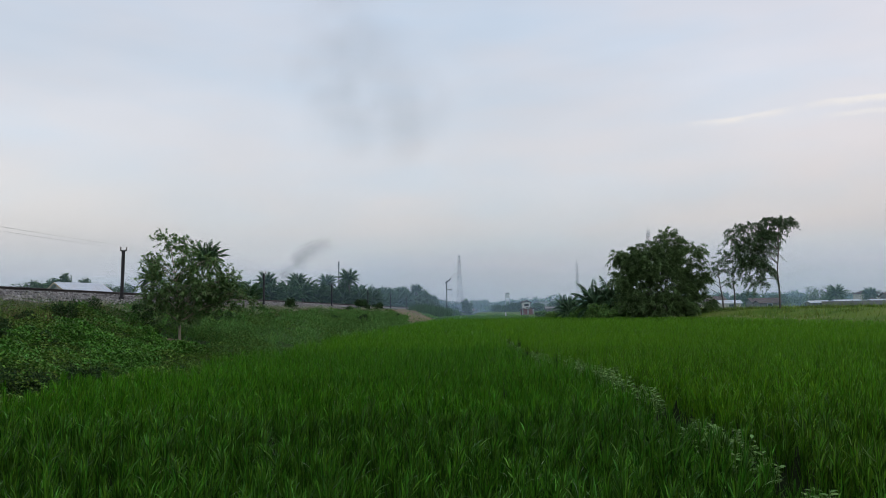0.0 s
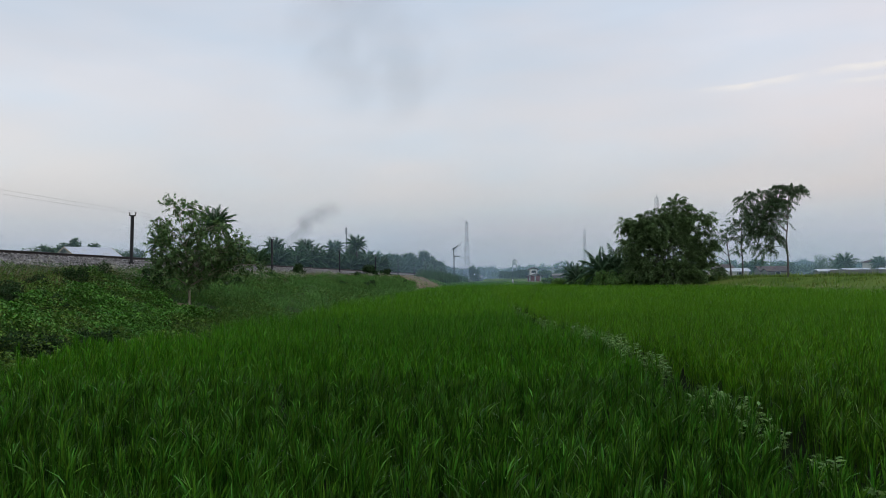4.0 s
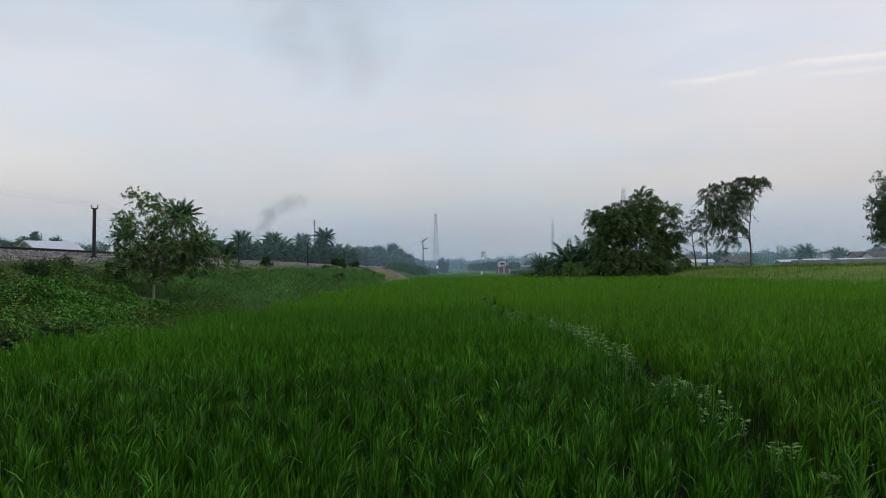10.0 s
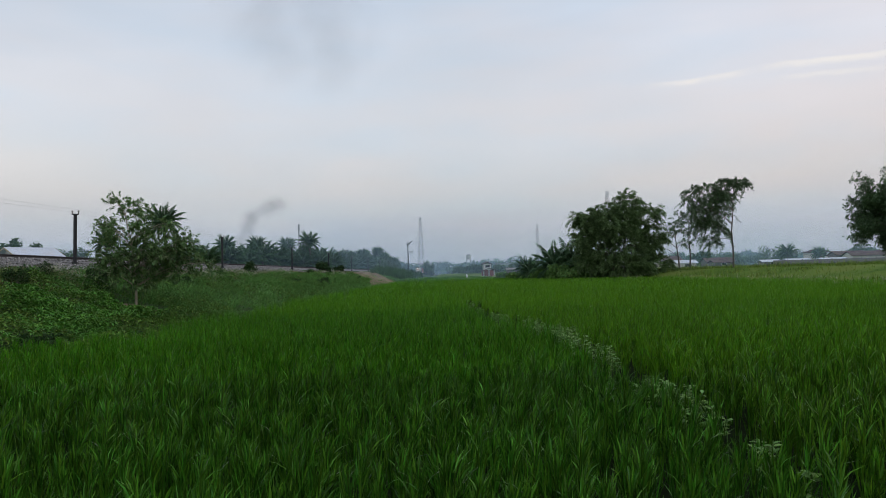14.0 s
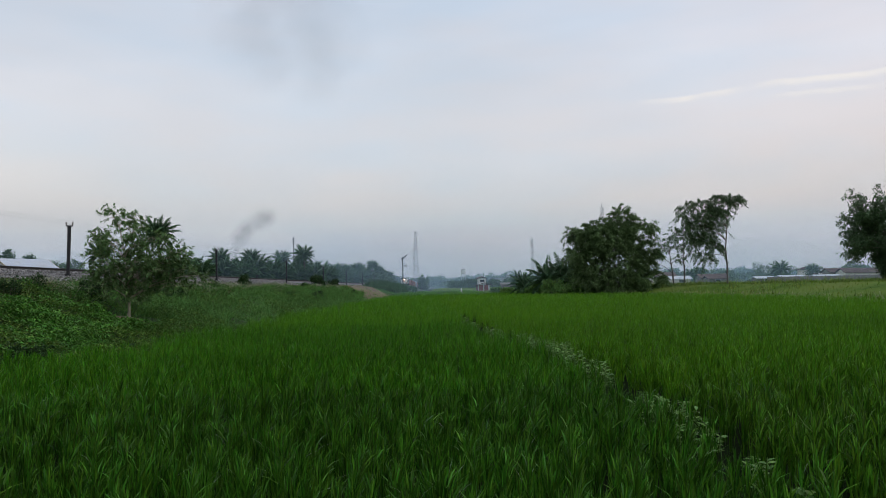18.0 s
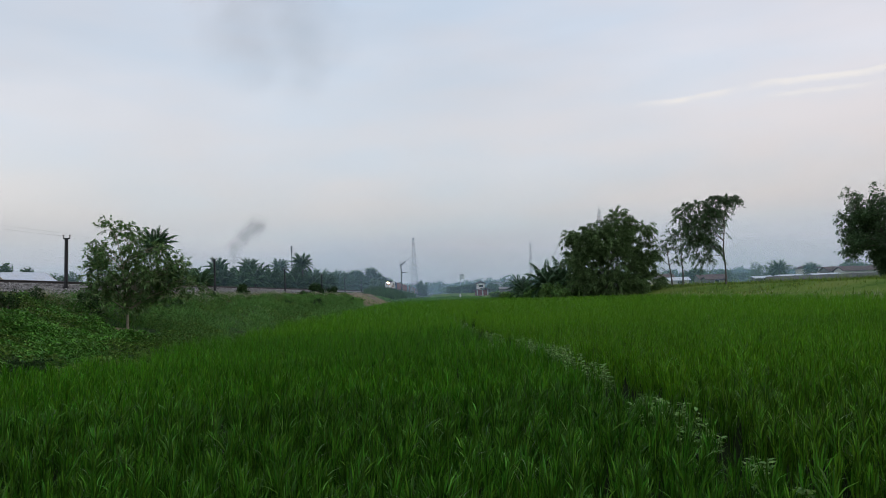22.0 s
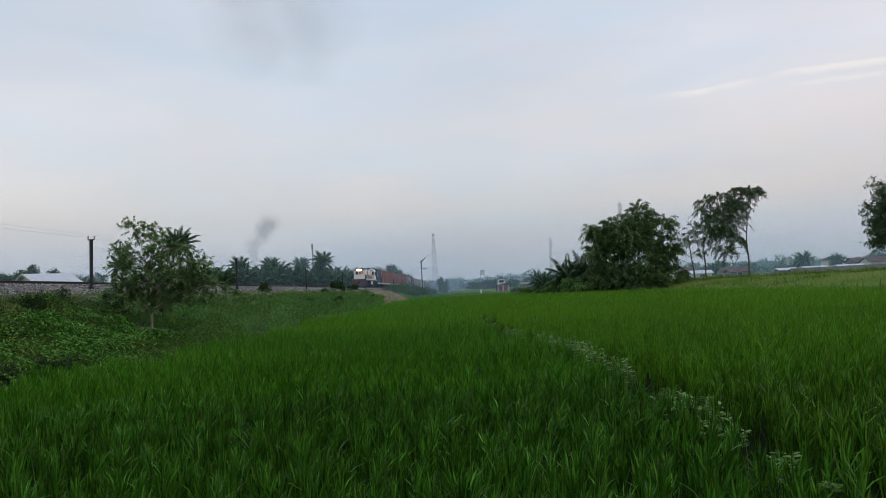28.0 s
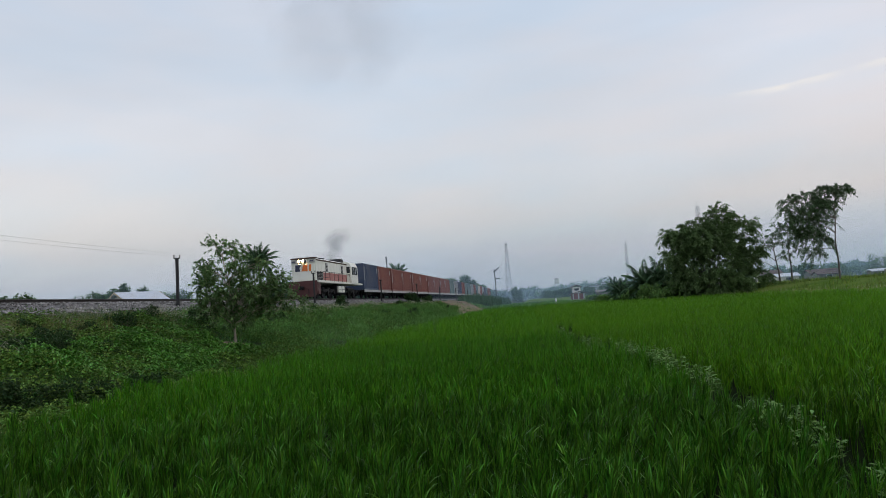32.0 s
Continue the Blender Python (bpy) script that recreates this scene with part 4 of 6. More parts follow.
def tree(name, label, at, trunk, segs, tips, per_tip, leaf, rng, leaf_material, scatter=0.25, droop=0.3, aspect=0.45, category="tree", maker=leaf_mesh, bark=None):
    """A tree from its limbs: trunk and limbs one mesh, the crown another."""
    ob = tagged(new(name, None), label, category)
    ob.matrix_basis = pose(*at)
    part("trunk", tubes("trunk", segs, bark or BARK, 6), None, ob)
    p = np.repeat(np.array([t[0] for t in tips]), per_tip, axis=0)
    d = np.repeat(np.array([t[1] for t in tips]), per_tip, axis=0)
    k = len(p)
    p = p + rng.normal(0, scatter, (k, 3))
    d = d * 0.6 + rng.normal(0, 0.7, (k, 3)) + np.array([[0, 0, -droop * 0.5]])
    s = rng.uniform(0.7, 1.25, k) * leaf
    part("crown", maker("crown", p, d, s, s * aspect, rng, leaf_material, droop), None, ob)
    return ob


def build_mound():
    """Bare clay heaped round the foot of the young tree."""
    cx, cy = -9.9, 22.6
    v, f = [(cx, cy, gz(cx, cy) + 0.08)], []
    for r in (1, 2, 3):
        for j in range(20):
            a = 2 * math.pi * j / 20
            rr = r * 0.21 * (1 + 0.15 * math.sin(3 * a) + 0.1 * math.sin(7 * a))
            x, y = cx + rr * 1.3 * math.cos(a), cy + rr * math.sin(a)
            v.append((x, y, gz(x, y) + (0.08, 0.07, 0.04, -0.05)[r]))
    f = [(0, 1 + j, 1 + (j + 1) % 20, 1 + (j + 1) % 20) for j in range(20)]
    q = [(1 + 20 * r + j, 21 + 20 * r + j, 21 + 20 * r + (j + 1) % 20, 1 + 20 * r + (j + 1) % 20) for r in range(2) for j in range(20)]
    bm = bmesh.new()
    vs = [bm.verts.new(p) for p in v]
    for t in f:
        bm.faces.new([vs[i] for i in t[:3]])
    for t in q:
        bm.faces.new([vs[i] for i in t])
    tagged(new("clay_mound", bm_mesh("clay_mound", bm, EARTH, True)), "small mound of bare clay under the young tree", "soil")


build_mound()


def sprays(rng, lobes, density, twig, m, droop, shell=0.6):
    """Leafy twigs on the outside of rounded lobes (x, y, z, rx, ry, rz): leaf places, leaf directions, twig pieces."""
    pos, d, segs = [], [], []
    for x, y, z, rx, ry, rz in lobes:
        c, r = np.array([x, y, z]), np.array([rx, ry, rz])
        for _ in range(max(3, int(density * (rx * ry + rx * rz + ry * rz) / 3))):
            u = rng.normal(0, 1, 3)
            u /= np.linalg.norm(u)
            start = c + u * r * rng.uniform(shell, 1.0)
            out = u * np.array([1, 1, 0.6]) + rng.normal(0, 0.35, 3) + np.array([0, 0, 0.25])
            out /= np.linalg.norm(out)
            ln = twig * rng.uniform(0.6, 1.3)
            t = rng.random(m)[:, None]
            p = start + out * ln * t + np.array([[0, 0, -droop * ln]]) * t ** 2
            pos.append(p + rng.normal(0, 0.05 * twig, (m, 3)))
            d.append(out + rng.normal(0, 0.65, (m, 3)) + np.array([[0, 0, -droop]]) * t)
            half = start + out * ln * 0.5 - np.array([0, 0, droop * ln * 0.25])
            segs += [(start, half, 0.008 * twig, 0.006 * twig), (half, start + out * ln - np.array([0, 0, droop * ln]), 0.006 * twig, 0.003 * twig)]
    return np.concatenate(pos), np.concatenate(d), segs


def limb(rng, p, q, r0, r1, rise=0.25):
    """A bent limb in five pieces."""
    p, q = np.array(p, float), np.array(q, float)
    bow = np.array([0, 0, rise * np.linalg.norm(q - p)]) + rng.normal(0, 0.04, 3) * np.linalg.norm(q - p)
    pts = [p + (q - p) * t + bow * 4 * t * (1 - t) * 0.4 for t in np.linspace(0, 1, 6)]
    return [(a, b, r0 + (r1 - r0) * i / 5, r0 + (r1 - r0) * (i + 1) / 5) for i, (a, b) in enumerate(zip(pts, pts[1:]))]


def lobed_tree(name, label, at, trunk, r, lobes, seed, density, twig, m, leaf, aspect, material, bark, droop=0.5, maker=leaf_mesh, low=0.3, shell=0.35):
    """A tree whose limbs reach from a bent trunk to leafy lobes."""
    rng = np.random.default_rng(seed)
    ob = tagged(new(name, None), label, "tree")
    ob.matrix_basis = pose(*at, gz(*at))
    pts = [np.array(p, float) for p in trunk]
    segs = []
    for i, (a, b) in enumerate(zip(pts, pts[1:])):
        n = len(pts) - 1
        segs.append((a, b, r * (1 - 0.7 * i / n), r * (1 - 0.7 * (i + 1) / n)))
    hs = np.array([p[2] for p in pts])
    thin = []
    for x, y, z, rx, ry, rz in lobes:
        zt = float(np.clip(z - 0.55 * math.hypot(x, y) - 0.3 * rz, low * hs[-1], hs[-1]))
        p = np.array([np.interp(zt, hs, [q[i] for q in pts]) for i in range(3)])
        q = np.array([x, y, z])
        segs += limb(rng, p, q, r * 0.42, r * 0.14)
        for _ in range(4):
            thin += limb(rng, p + (q - p) * rng.uniform(0.5, 1.0), q + rng.normal(0, 0.6, 3) * np.array([rx, ry, rz]), r * 0.13, r * 0.05)
    p, d, twigs = sprays(rng, lobes, density, twig, m, droop, shell)
    part("trunk", tubes("trunk", segs, bark, 6), None, ob)
    tagged(part("twig_growth", tubes("twig_growth", thin + twigs, bark, 4), None, ob), kind="stuff")
    s = rng.uniform(0.7, 1.25, len(p)) * leaf
    part("crown", maker("crown", p, d, s, s * aspect, rng, material, 0.25), None, ob)
    return ob


def build_bank_tree():
    """The young tree that stands on the bank: loose conical crown, skirts reaching to one side."""
    rng = np.random.default_rng(52)
    spots = [(-0.58, 3.2), (-0.22, 3.1), (0.2, 2.9), (0.5, 2.7), (0.85, 2.55), (-1.0, 2.45), (-0.75, 2.65), (-0.3, 2.35), (0.2, 2.2), (0.75, 2.15), (1.25, 2.05), (1.7, 1.95), (-0.8, 1.85), (-0.15, 1.65), (0.45, 1.55),
             (1.05, 1.5), (1.75, 1.5), (2.2, 1.3), (1.45, 1.12), (-0.5, 1.1), (0.2, 1.0), (0.75, 0.95), (-1.1, 1.45), (0.0, 0.8), (-0.35, 0.85), (0.45, 0.75)]
    lobes = [(x, rng.uniform(-0.75, 0.75), z, 0.32, 0.34, 0.25) for x, z in spots]
    lobes += [(rng.uniform(-0.6, 1.3), rng.uniform(-0.8, 0.8), rng.uniform(1.0, 2.4), 0.36, 0.36, 0.3) for _ in range(16)]
    lobed_tree("young_tree", "young broad-leaved tree with an open crown on the bank", (-9.9, 22.8), ((0, 0, -0.1), (0.0, 0.02, 0.5), (-0.05, 0, 1.0), (-0.12, 0, 1.9), (-0.3, 0, 2.9)), 0.048, lobes, 53, 200, 0.30, 15, 0.118, 0.42, TREE_LEAF, PALE_BARK, 0.2, fine_leaves, 0.2, 0.2)


build_bank_tree()


def build_bamboo():
    rng = np.random.default_rng(61)
    at = (19.6, 89.0)
    ob = tagged(new("bamboo_clump", None), "dense dark green bamboo clump at the paddy's edge", "bamboo")
    ob.matrix_basis = pose(at[0], at[1], gz(*at) - 0.1)
    lobes = [(-0.2, 0, 3.6, 4.0, 3.4, 4.0), (-0.2, 0, 6.7, 3.0, 2.8, 1.9), (-3.1, -0.4, 6.9, 1.4, 1.5, 0.8), (-4.7, 0, 7.6, 0.8, 0.8, 0.22), (-3.9, 0.2, 7.4, 0.8, 0.8, 0.25), (-4.3, -0.6, 4.9, 1.0, 1.4, 0.7), (1.4, 0.2, 8.8, 1.4, 1.5, 1.1),
             (-1.5, 0, 8.1, 1.2, 1.4, 0.7), (3.6, 0, 7.7, 1.2, 1.4, 0.6), (4.6, 0.2, 8.4, 0.7, 0.7, 0.2), (4.6, 0.4, 5.0, 1.0, 1.6, 1.3), (4.3, -0.3, 1.6, 1.5, 1.8, 1.2), (-3.2, -0.5, 1.7, 1.4, 1.8, 1.4), (0.5, -2.4, 1.5, 3.2, 1.0, 1.3), (1.3, 0.4, 10.1, 0.6, 0.6, 0.35)]
    segs = []
    for i in range(90):
        x, y, z, rx, ry, rz = lobes[i % len(lobes)]
        a, r = rng.uniform(0, 2 * np.pi), 2.6 * math.sqrt(rng.random())
        q = np.array([x, y, z]) + rng.normal(0, 0.45, 3) * np.array([rx, ry, rz])
        q[2] = max(q[2], 1.0)
        b = np.array([1.2 * r * math.cos(a), r * math.sin(a), 0.0])
        last = b
        for j in range(1, 8):
            t = j / 7
            p = b + (q - b) * np.array([t ** 2, t ** 2, t])
            segs.append((last, p, 0.055 * (1.05 - t), 0.055 * (0.95 - t) + 0.004))
            last = p
    p, d, twigs = sprays(rng, lobes, 46.0, 1.15, 50, 0.5, 0.6)
    p[:, 2] = np.maximum(p[:, 2], 0.08)
    s = rng.uniform(0.22, 0.40, len(p))
    tagged(part("culm_growth", tubes("culm_growth", segs + twigs, BAMBOO_CULM, 4), None, ob), kind="stuff")
    part("foliage", leaf_mesh("foliage", p, d, s, s * 0.30, rng, BAMBOO_LEAF, 0.3), None, ob)


build_bamboo()


def build_field_trees():
    rng = np.random.default_rng(71)
    # tall thin tree with a high, lopsided crown
    lobes = [(0.8, 0, 9.9, 0.9, 0.8, 0.5), (-0.4, 0.3, 9.9, 1.0, 0.9, 0.5), (1.4, -0.3, 9.3, 0.5, 0.5, 0.35), (-4.3, 0, 9.0, 0.8, 0.7, 0.4), (-2.6, 0.2, 9.3, 1.0, 0.9, 0.5), (-4.8, -0.2, 7.9, 0.6, 0.7, 0.5),
             (-3.2, 0.3, 7.0, 1.1, 1.0, 0.9), (-2.0, -0.4, 8.0, 1.1, 1.0, 0.8), (-0.5, 0.4, 8.4, 0.9, 0.9, 0.7), (-2.2, 0.2, 5.3, 1.1, 1.0, 1.0), (-3.5, -0.3, 5.5, 0.8, 0.8, 0.8), (-2.5, 0, 3.3, 0.6, 0.6, 0.7), (-1.2, 0.2, 4.4, 0.7, 0.7, 0.7), (-1.0, 0.5, 6.6, 0.9, 0.8, 0.8)]
    lobed_tree("slender_tree", "tall slender tree with a high drooping crown in the meadow", (32.0, 85.0), ((0, 0, -0.2), (0.05, 0, 2), (-0.05, 0, 4.2), (0.2, 0, 6.5), (0.35, 0, 9.2)), 0.11, [(x, y, z, rx * 1.05, ry, rz * 0.75) for x, y, z, rx, ry, rz in lobes], 3, 76, 1.0, 44, 0.23, 0.28, FAR_LEAF, BARK, 0.8, low=0.35)
    # two thin trees with sparse leaves before it
    lobes = [(-1.9, 0, 3.9, 0.7, 0.7, 0.5), (-0.9, 0.2, 5.6, 0.8, 0.8, 0.5), (0.3, 0, 6.2, 0.8, 0.8, 0.5), (-1.6, 0.1, 5.0, 0.7, 0.7, 0.5), (0.5, 0.3, 4.8, 0.7, 0.7, 0.5), (-2.2, 0, 2.9, 0.5, 0.5, 0.4), (0.9, -0.3, 3.4, 0.5, 0.5, 0.4)]
    lobed_tree("slender_tree", "thin forked tree with sparse leaves in the meadow", (28.9, 95.0), ((0, 0, -0.2), (-0.1, 0, 1.6), (-0.3, 0, 3.0), (-0.5, 0, 5.6)), 0.12, lobes, 6, 34, 0.75, 22, 0.22, 0.32, FAR_LEAF, BARK, 0.4, low=0.12)
    lobes = [(0.2, 0, 6.6, 0.9, 0.8, 0.5), (-0.9, 0.2, 6.3, 0.8, 0.8, 0.5), (0.9, 0, 5.4, 0.8, 0.8, 0.6), (-1.2, 0, 4.8, 0.6, 0.6, 0.5), (1.1, 0.2, 3.9, 0.6, 0.6, 0.5), (-0.7, -0.3, 3.0, 0.5, 0.5, 0.5), (0.4, 0.3, 4.6, 0.7, 0.7, 0.6)]
    lobed_tree("slender_tree", "thin tree with feathery foliage in the meadow", (28.0, 88.0), ((0, 0, -0.2), (0.1, 0, 1.6), (0.0, 0, 3.4), (0.1, 0, 6.2)), 0.11, lobes, 8, 38, 0.75, 26, 0.22, 0.32, FAR_LEAF, BARK, 0.4, low=0.18)
    # broad dark tree with bare twigs on top
    rg = np.random.default_rng(9)
    segs, tips = [((0, 0, -0.2), (0, 0, 1.3), 0.4, 0.33)], []
    for i in range(11):
        a = i * 2.4
        dd = np.array([math.cos(a) * 0.8, math.sin(a) * 0.8, rg.uniform(-0.05, 1.5)])
        grow(rg, (0, 0, 0.7 + 0.08 * i), dd / np.linalg.norm(dd), 3.9, 0.16, 2, segs, tips, 0.5, 0.12, 3, 0.68)
    for _ in range(260):
        a = rg.uniform(0, 2 * np.pi)
        tips.append((np.array([math.cos(a), math.sin(a), 0]) * 4.4 * math.sqrt(rg.random()) + np.array([0, 0, rg.uniform(0.5, 3.4)]), np.array([math.cos(a), math.sin(a), -0.5])))
    grown = np.array([1.0, 1.0, 1.28])
    segs = [(np.array(p) * grown, np.array(q) * grown, a, b) for p, q, a, b in segs]
    tips = [(t * grown, d) for t, d in tips if rg.random() > (t[2] - 5.2) / 4.5]
    for _ in range(240):
        a = rg.uniform(0, 2 * np.pi)
        tips.append((np.array([math.cos(a), math.sin(a), 0]) * 3.9 * math.sqrt(rg.random()) + np.array([0, 0, rg.uniform(0.35, 2.8)]), np.array([math.cos(a), math.sin(a), -0.6])))
    tree("broad_tree", "broad dark tree with bare twigs at its top beside the village", (48.4, 76.0, gz(48.4, 76)), None, segs, tips, 46, 0.25, rg, FAR_LEAF, 0.21, 0.3, 0.5)


build_field_trees()


def palm_meshes(seed, h, fronds, length, arch):
    rng = np.random.default_rng(seed)
    segs = []
    p = np.array([0.0, 0, -0.3])
    lean = rng.normal(0, 0.05 * h, 2)
    for i in range(6):
        t = (i + 1) / 6
        q = np.array([lean[0] * t ** 2, lean[1] * t ** 2, h * t])
        segs.append((p, q, 0.24 - 0.06 * t, 0.23 - 0.06 * t))
        p = q
    pos, d, s = [], [], []
    ribs = []
    for i in range(fronds):
        a = i * 2.39996
        el = radians(88 - 122 * (i / fronds) ** 1.05)
        ln = length * rng.uniform(0.85, 1.1)
        out = np.array([math.cos(a), math.sin(a), 0])
        last = p
        for j in range(1, 19):
            t = j / 18
            ang = el - arch * t ** 1.4
            q = last + (out * math.cos(ang) + np.array([0, 0, math.sin(ang)])) * ln / 18
            mark = last if j % 3 == 1 else mark
            if j % 3 == 0:
                ribs.append((mark, q, 0.035 * (1.2 - t), 0.035 * (1.1 - t)))
            side = np.cross(out, [0, 0, 1])
            for sg in (-1, 1):
                pos.append(q)
                d.append(side * sg * 0.8 + out * 1.0 + np.array([0, 0, 0.15]) + rng.normal(0, 0.10, 3))
                s.append((0.30 + 0.62 * math.sin(math.pi * min(1, t * 0.9 + 0.08))) * length / 3.6)
            last = q
    s = np.array(s)
    return tubes("trunk", segs, BARK, 7), flat_leaves("crown", np.array(pos), np.array(d), s, np.full(len(s), 0.17 * length / 3.2), rng, PALM_LEAF, 0.45, 0.25), tubes("ribs", ribs, PALM_LEAF, 3)


def build_palms():
    kinds = [palm_meshes(1, 4.3, 34, 4.8, 0.9), palm_meshes(2, 5.0, 32, 4.8, 0.95), palm_meshes(3, 9.6, 34, 3.5, 0.85), palm_meshes(4, 2.2, 22, 4.0, 0.9)]
    first = {}

    def put(kind, x, y, turn, size, label, group, name="oil_palm", z=None):
        if kind not in first:
            ob = tagged(new(name, None), label, "palm", group)
            part("trunk", kinds[kind][0], None, ob)
            crown = part("crown", kinds[kind][1], None, ob)
            part("ribs", kinds[kind][2], None, crown)
            first[kind] = ob
            ob.scale = (1, 1, 1)
        else:
            ob = copy_thing(first[kind], pose(0, 0, 0))
            ob.name = name
            tagged(ob, label, "palm", group)
        ob.matrix_basis = pose(x, y, gz(x, y) if z is None else z, 0, 0, turn) @ Matrix.Scale(size, 4)
        return ob
    rng = random.Random(17)
    for i in range(56):
        y = 108 + i * 7.0
        for row in range(2 if i % 3 else 1):
            x = -40 - row * 9 + rng.uniform(-2.5, 2.5)
            put(rng.choice((0, 0, 1)), x, y + rng.uniform(-3, 3), rng.uniform(0, 360), rng.uniform(0.86, 1.1) * (0.74 + 0.52 * min(1, max(0, (y - 130) / 200))), "oil palm with arching dark fronds beyond the railway", "oil palm plantation")
    for i in range(20):
        put(i % 2, -33.5 + rng.uniform(-2.5, 1.5), 104 + 8.5 * i + rng.uniform(-3, 3), rng.uniform(0, 360), rng.uniform(0.62, 0.80) * (1 + 0.012 * i), "young oil palm with upright fronds beside the railway", "young oil palms")
    for x, y, s in ((-43.4, 140, 0.74), (-37.7, 140, 0.71), (-40, 180, 0.86), (-27.2, 140, 0.74), (-35.1, 90, 0.79), (-47.6, 100, 0.64), (-30.6, 150, 0.60), (-41, 330, 1.0), (-39, 300, 0.95), (-26, 262, 0.86), (-24.5, 268, 0.7)):
        put(2, x, y, rng.uniform(0, 360), s, "tall coconut palm rising above the plantation", "coconut palms", "coconut_palm")
    for x, y, s in ((-25.6, 141, 0.62), (-28.4, 139, 0.66), (-31.5, 138, 0.64), (-24.6, 150, 0.58), (-35, 132, 0.70), (-40, 132, 0.66)):
        put(0, x, y, rng.uniform(0, 360), s, "young oil palm with upright fronds beside the railway", "young oil palms")
    for x, y, s, k in ((12.9, 95, 0.88, 3), (15.0, 96, 0.95, 3), (10.6, 103, 0.6, 3), (11.5, 118, 0.66, 3), (15.6, 104, 0.7, 3)):
        put(k, x, y, rng.uniform(0, 360), s, "low palm with spreading fronds among bushes", "palms by the paddy", "low_palm")
    for x, y, s in ((88, 196, 0.62), (75, 222, 0.55), (118, 240, 0.62), (62, 190, 0.42)):
        put(1, x, y, rng.uniform(0, 360), s, "coconut palm among the village houses", "village palms", "coconut_palm")


build_palms()


def blob_trees(name, label, spots, leaf, per, seed, material=FAR_LEAF):
    """Bushes or far trees joined in one piece: uneven clouds of leaves on short stems."""
    rng = np.random.default_rng(seed)
    p, segs = [], []
    for x, y, r, h in spots:
        z = gz(x, y)
        lumps = 6
        for _ in range(lumps):
            c = np.array([x + rng.normal(0, r * 0.45), y + rng.normal(0, r * 0.45), z + h * rng.uniform(0.3, 0.82)])
            n = per // lumps
            q = rng.normal(0, 1, (n, 3))
            q /= np.linalg.norm(q, axis=1, keepdims=True)
            p.append(c + q * np.array([[r * 0.5, r * 0.5, h * 0.22]]) * rng.uniform(0.5, 1.05, (n, 1)))
        low = np.stack([x + rng.normal(0, r * 0.5, per // 4), y + rng.normal(0, r * 0.5, per // 4), z + h * 0.45 * rng.random(per // 4)], axis=1)
        p.append(low)
        segs.append(((x, y, z - 0.2), (x, y, z + h * 0.6), 0.04 * h, 0.02 * h))
    p = np.concatenate(p)
    d = rng.normal(0, 1, (len(p), 3)) + np.array([[0, 0, -0.2]])
    s = rng.uniform(0.7, 1.4, len(p)) * leaf
    ob = tagged(new(name, None), label, "trees", kind="stuff")
    part("foliage", leaf_mesh("foliage", p, d, s, s * 0.6, rng, material, 0.25), None, ob)
    part("stems", tubes("stems", segs, BARK, 5), None, ob)
    return ob


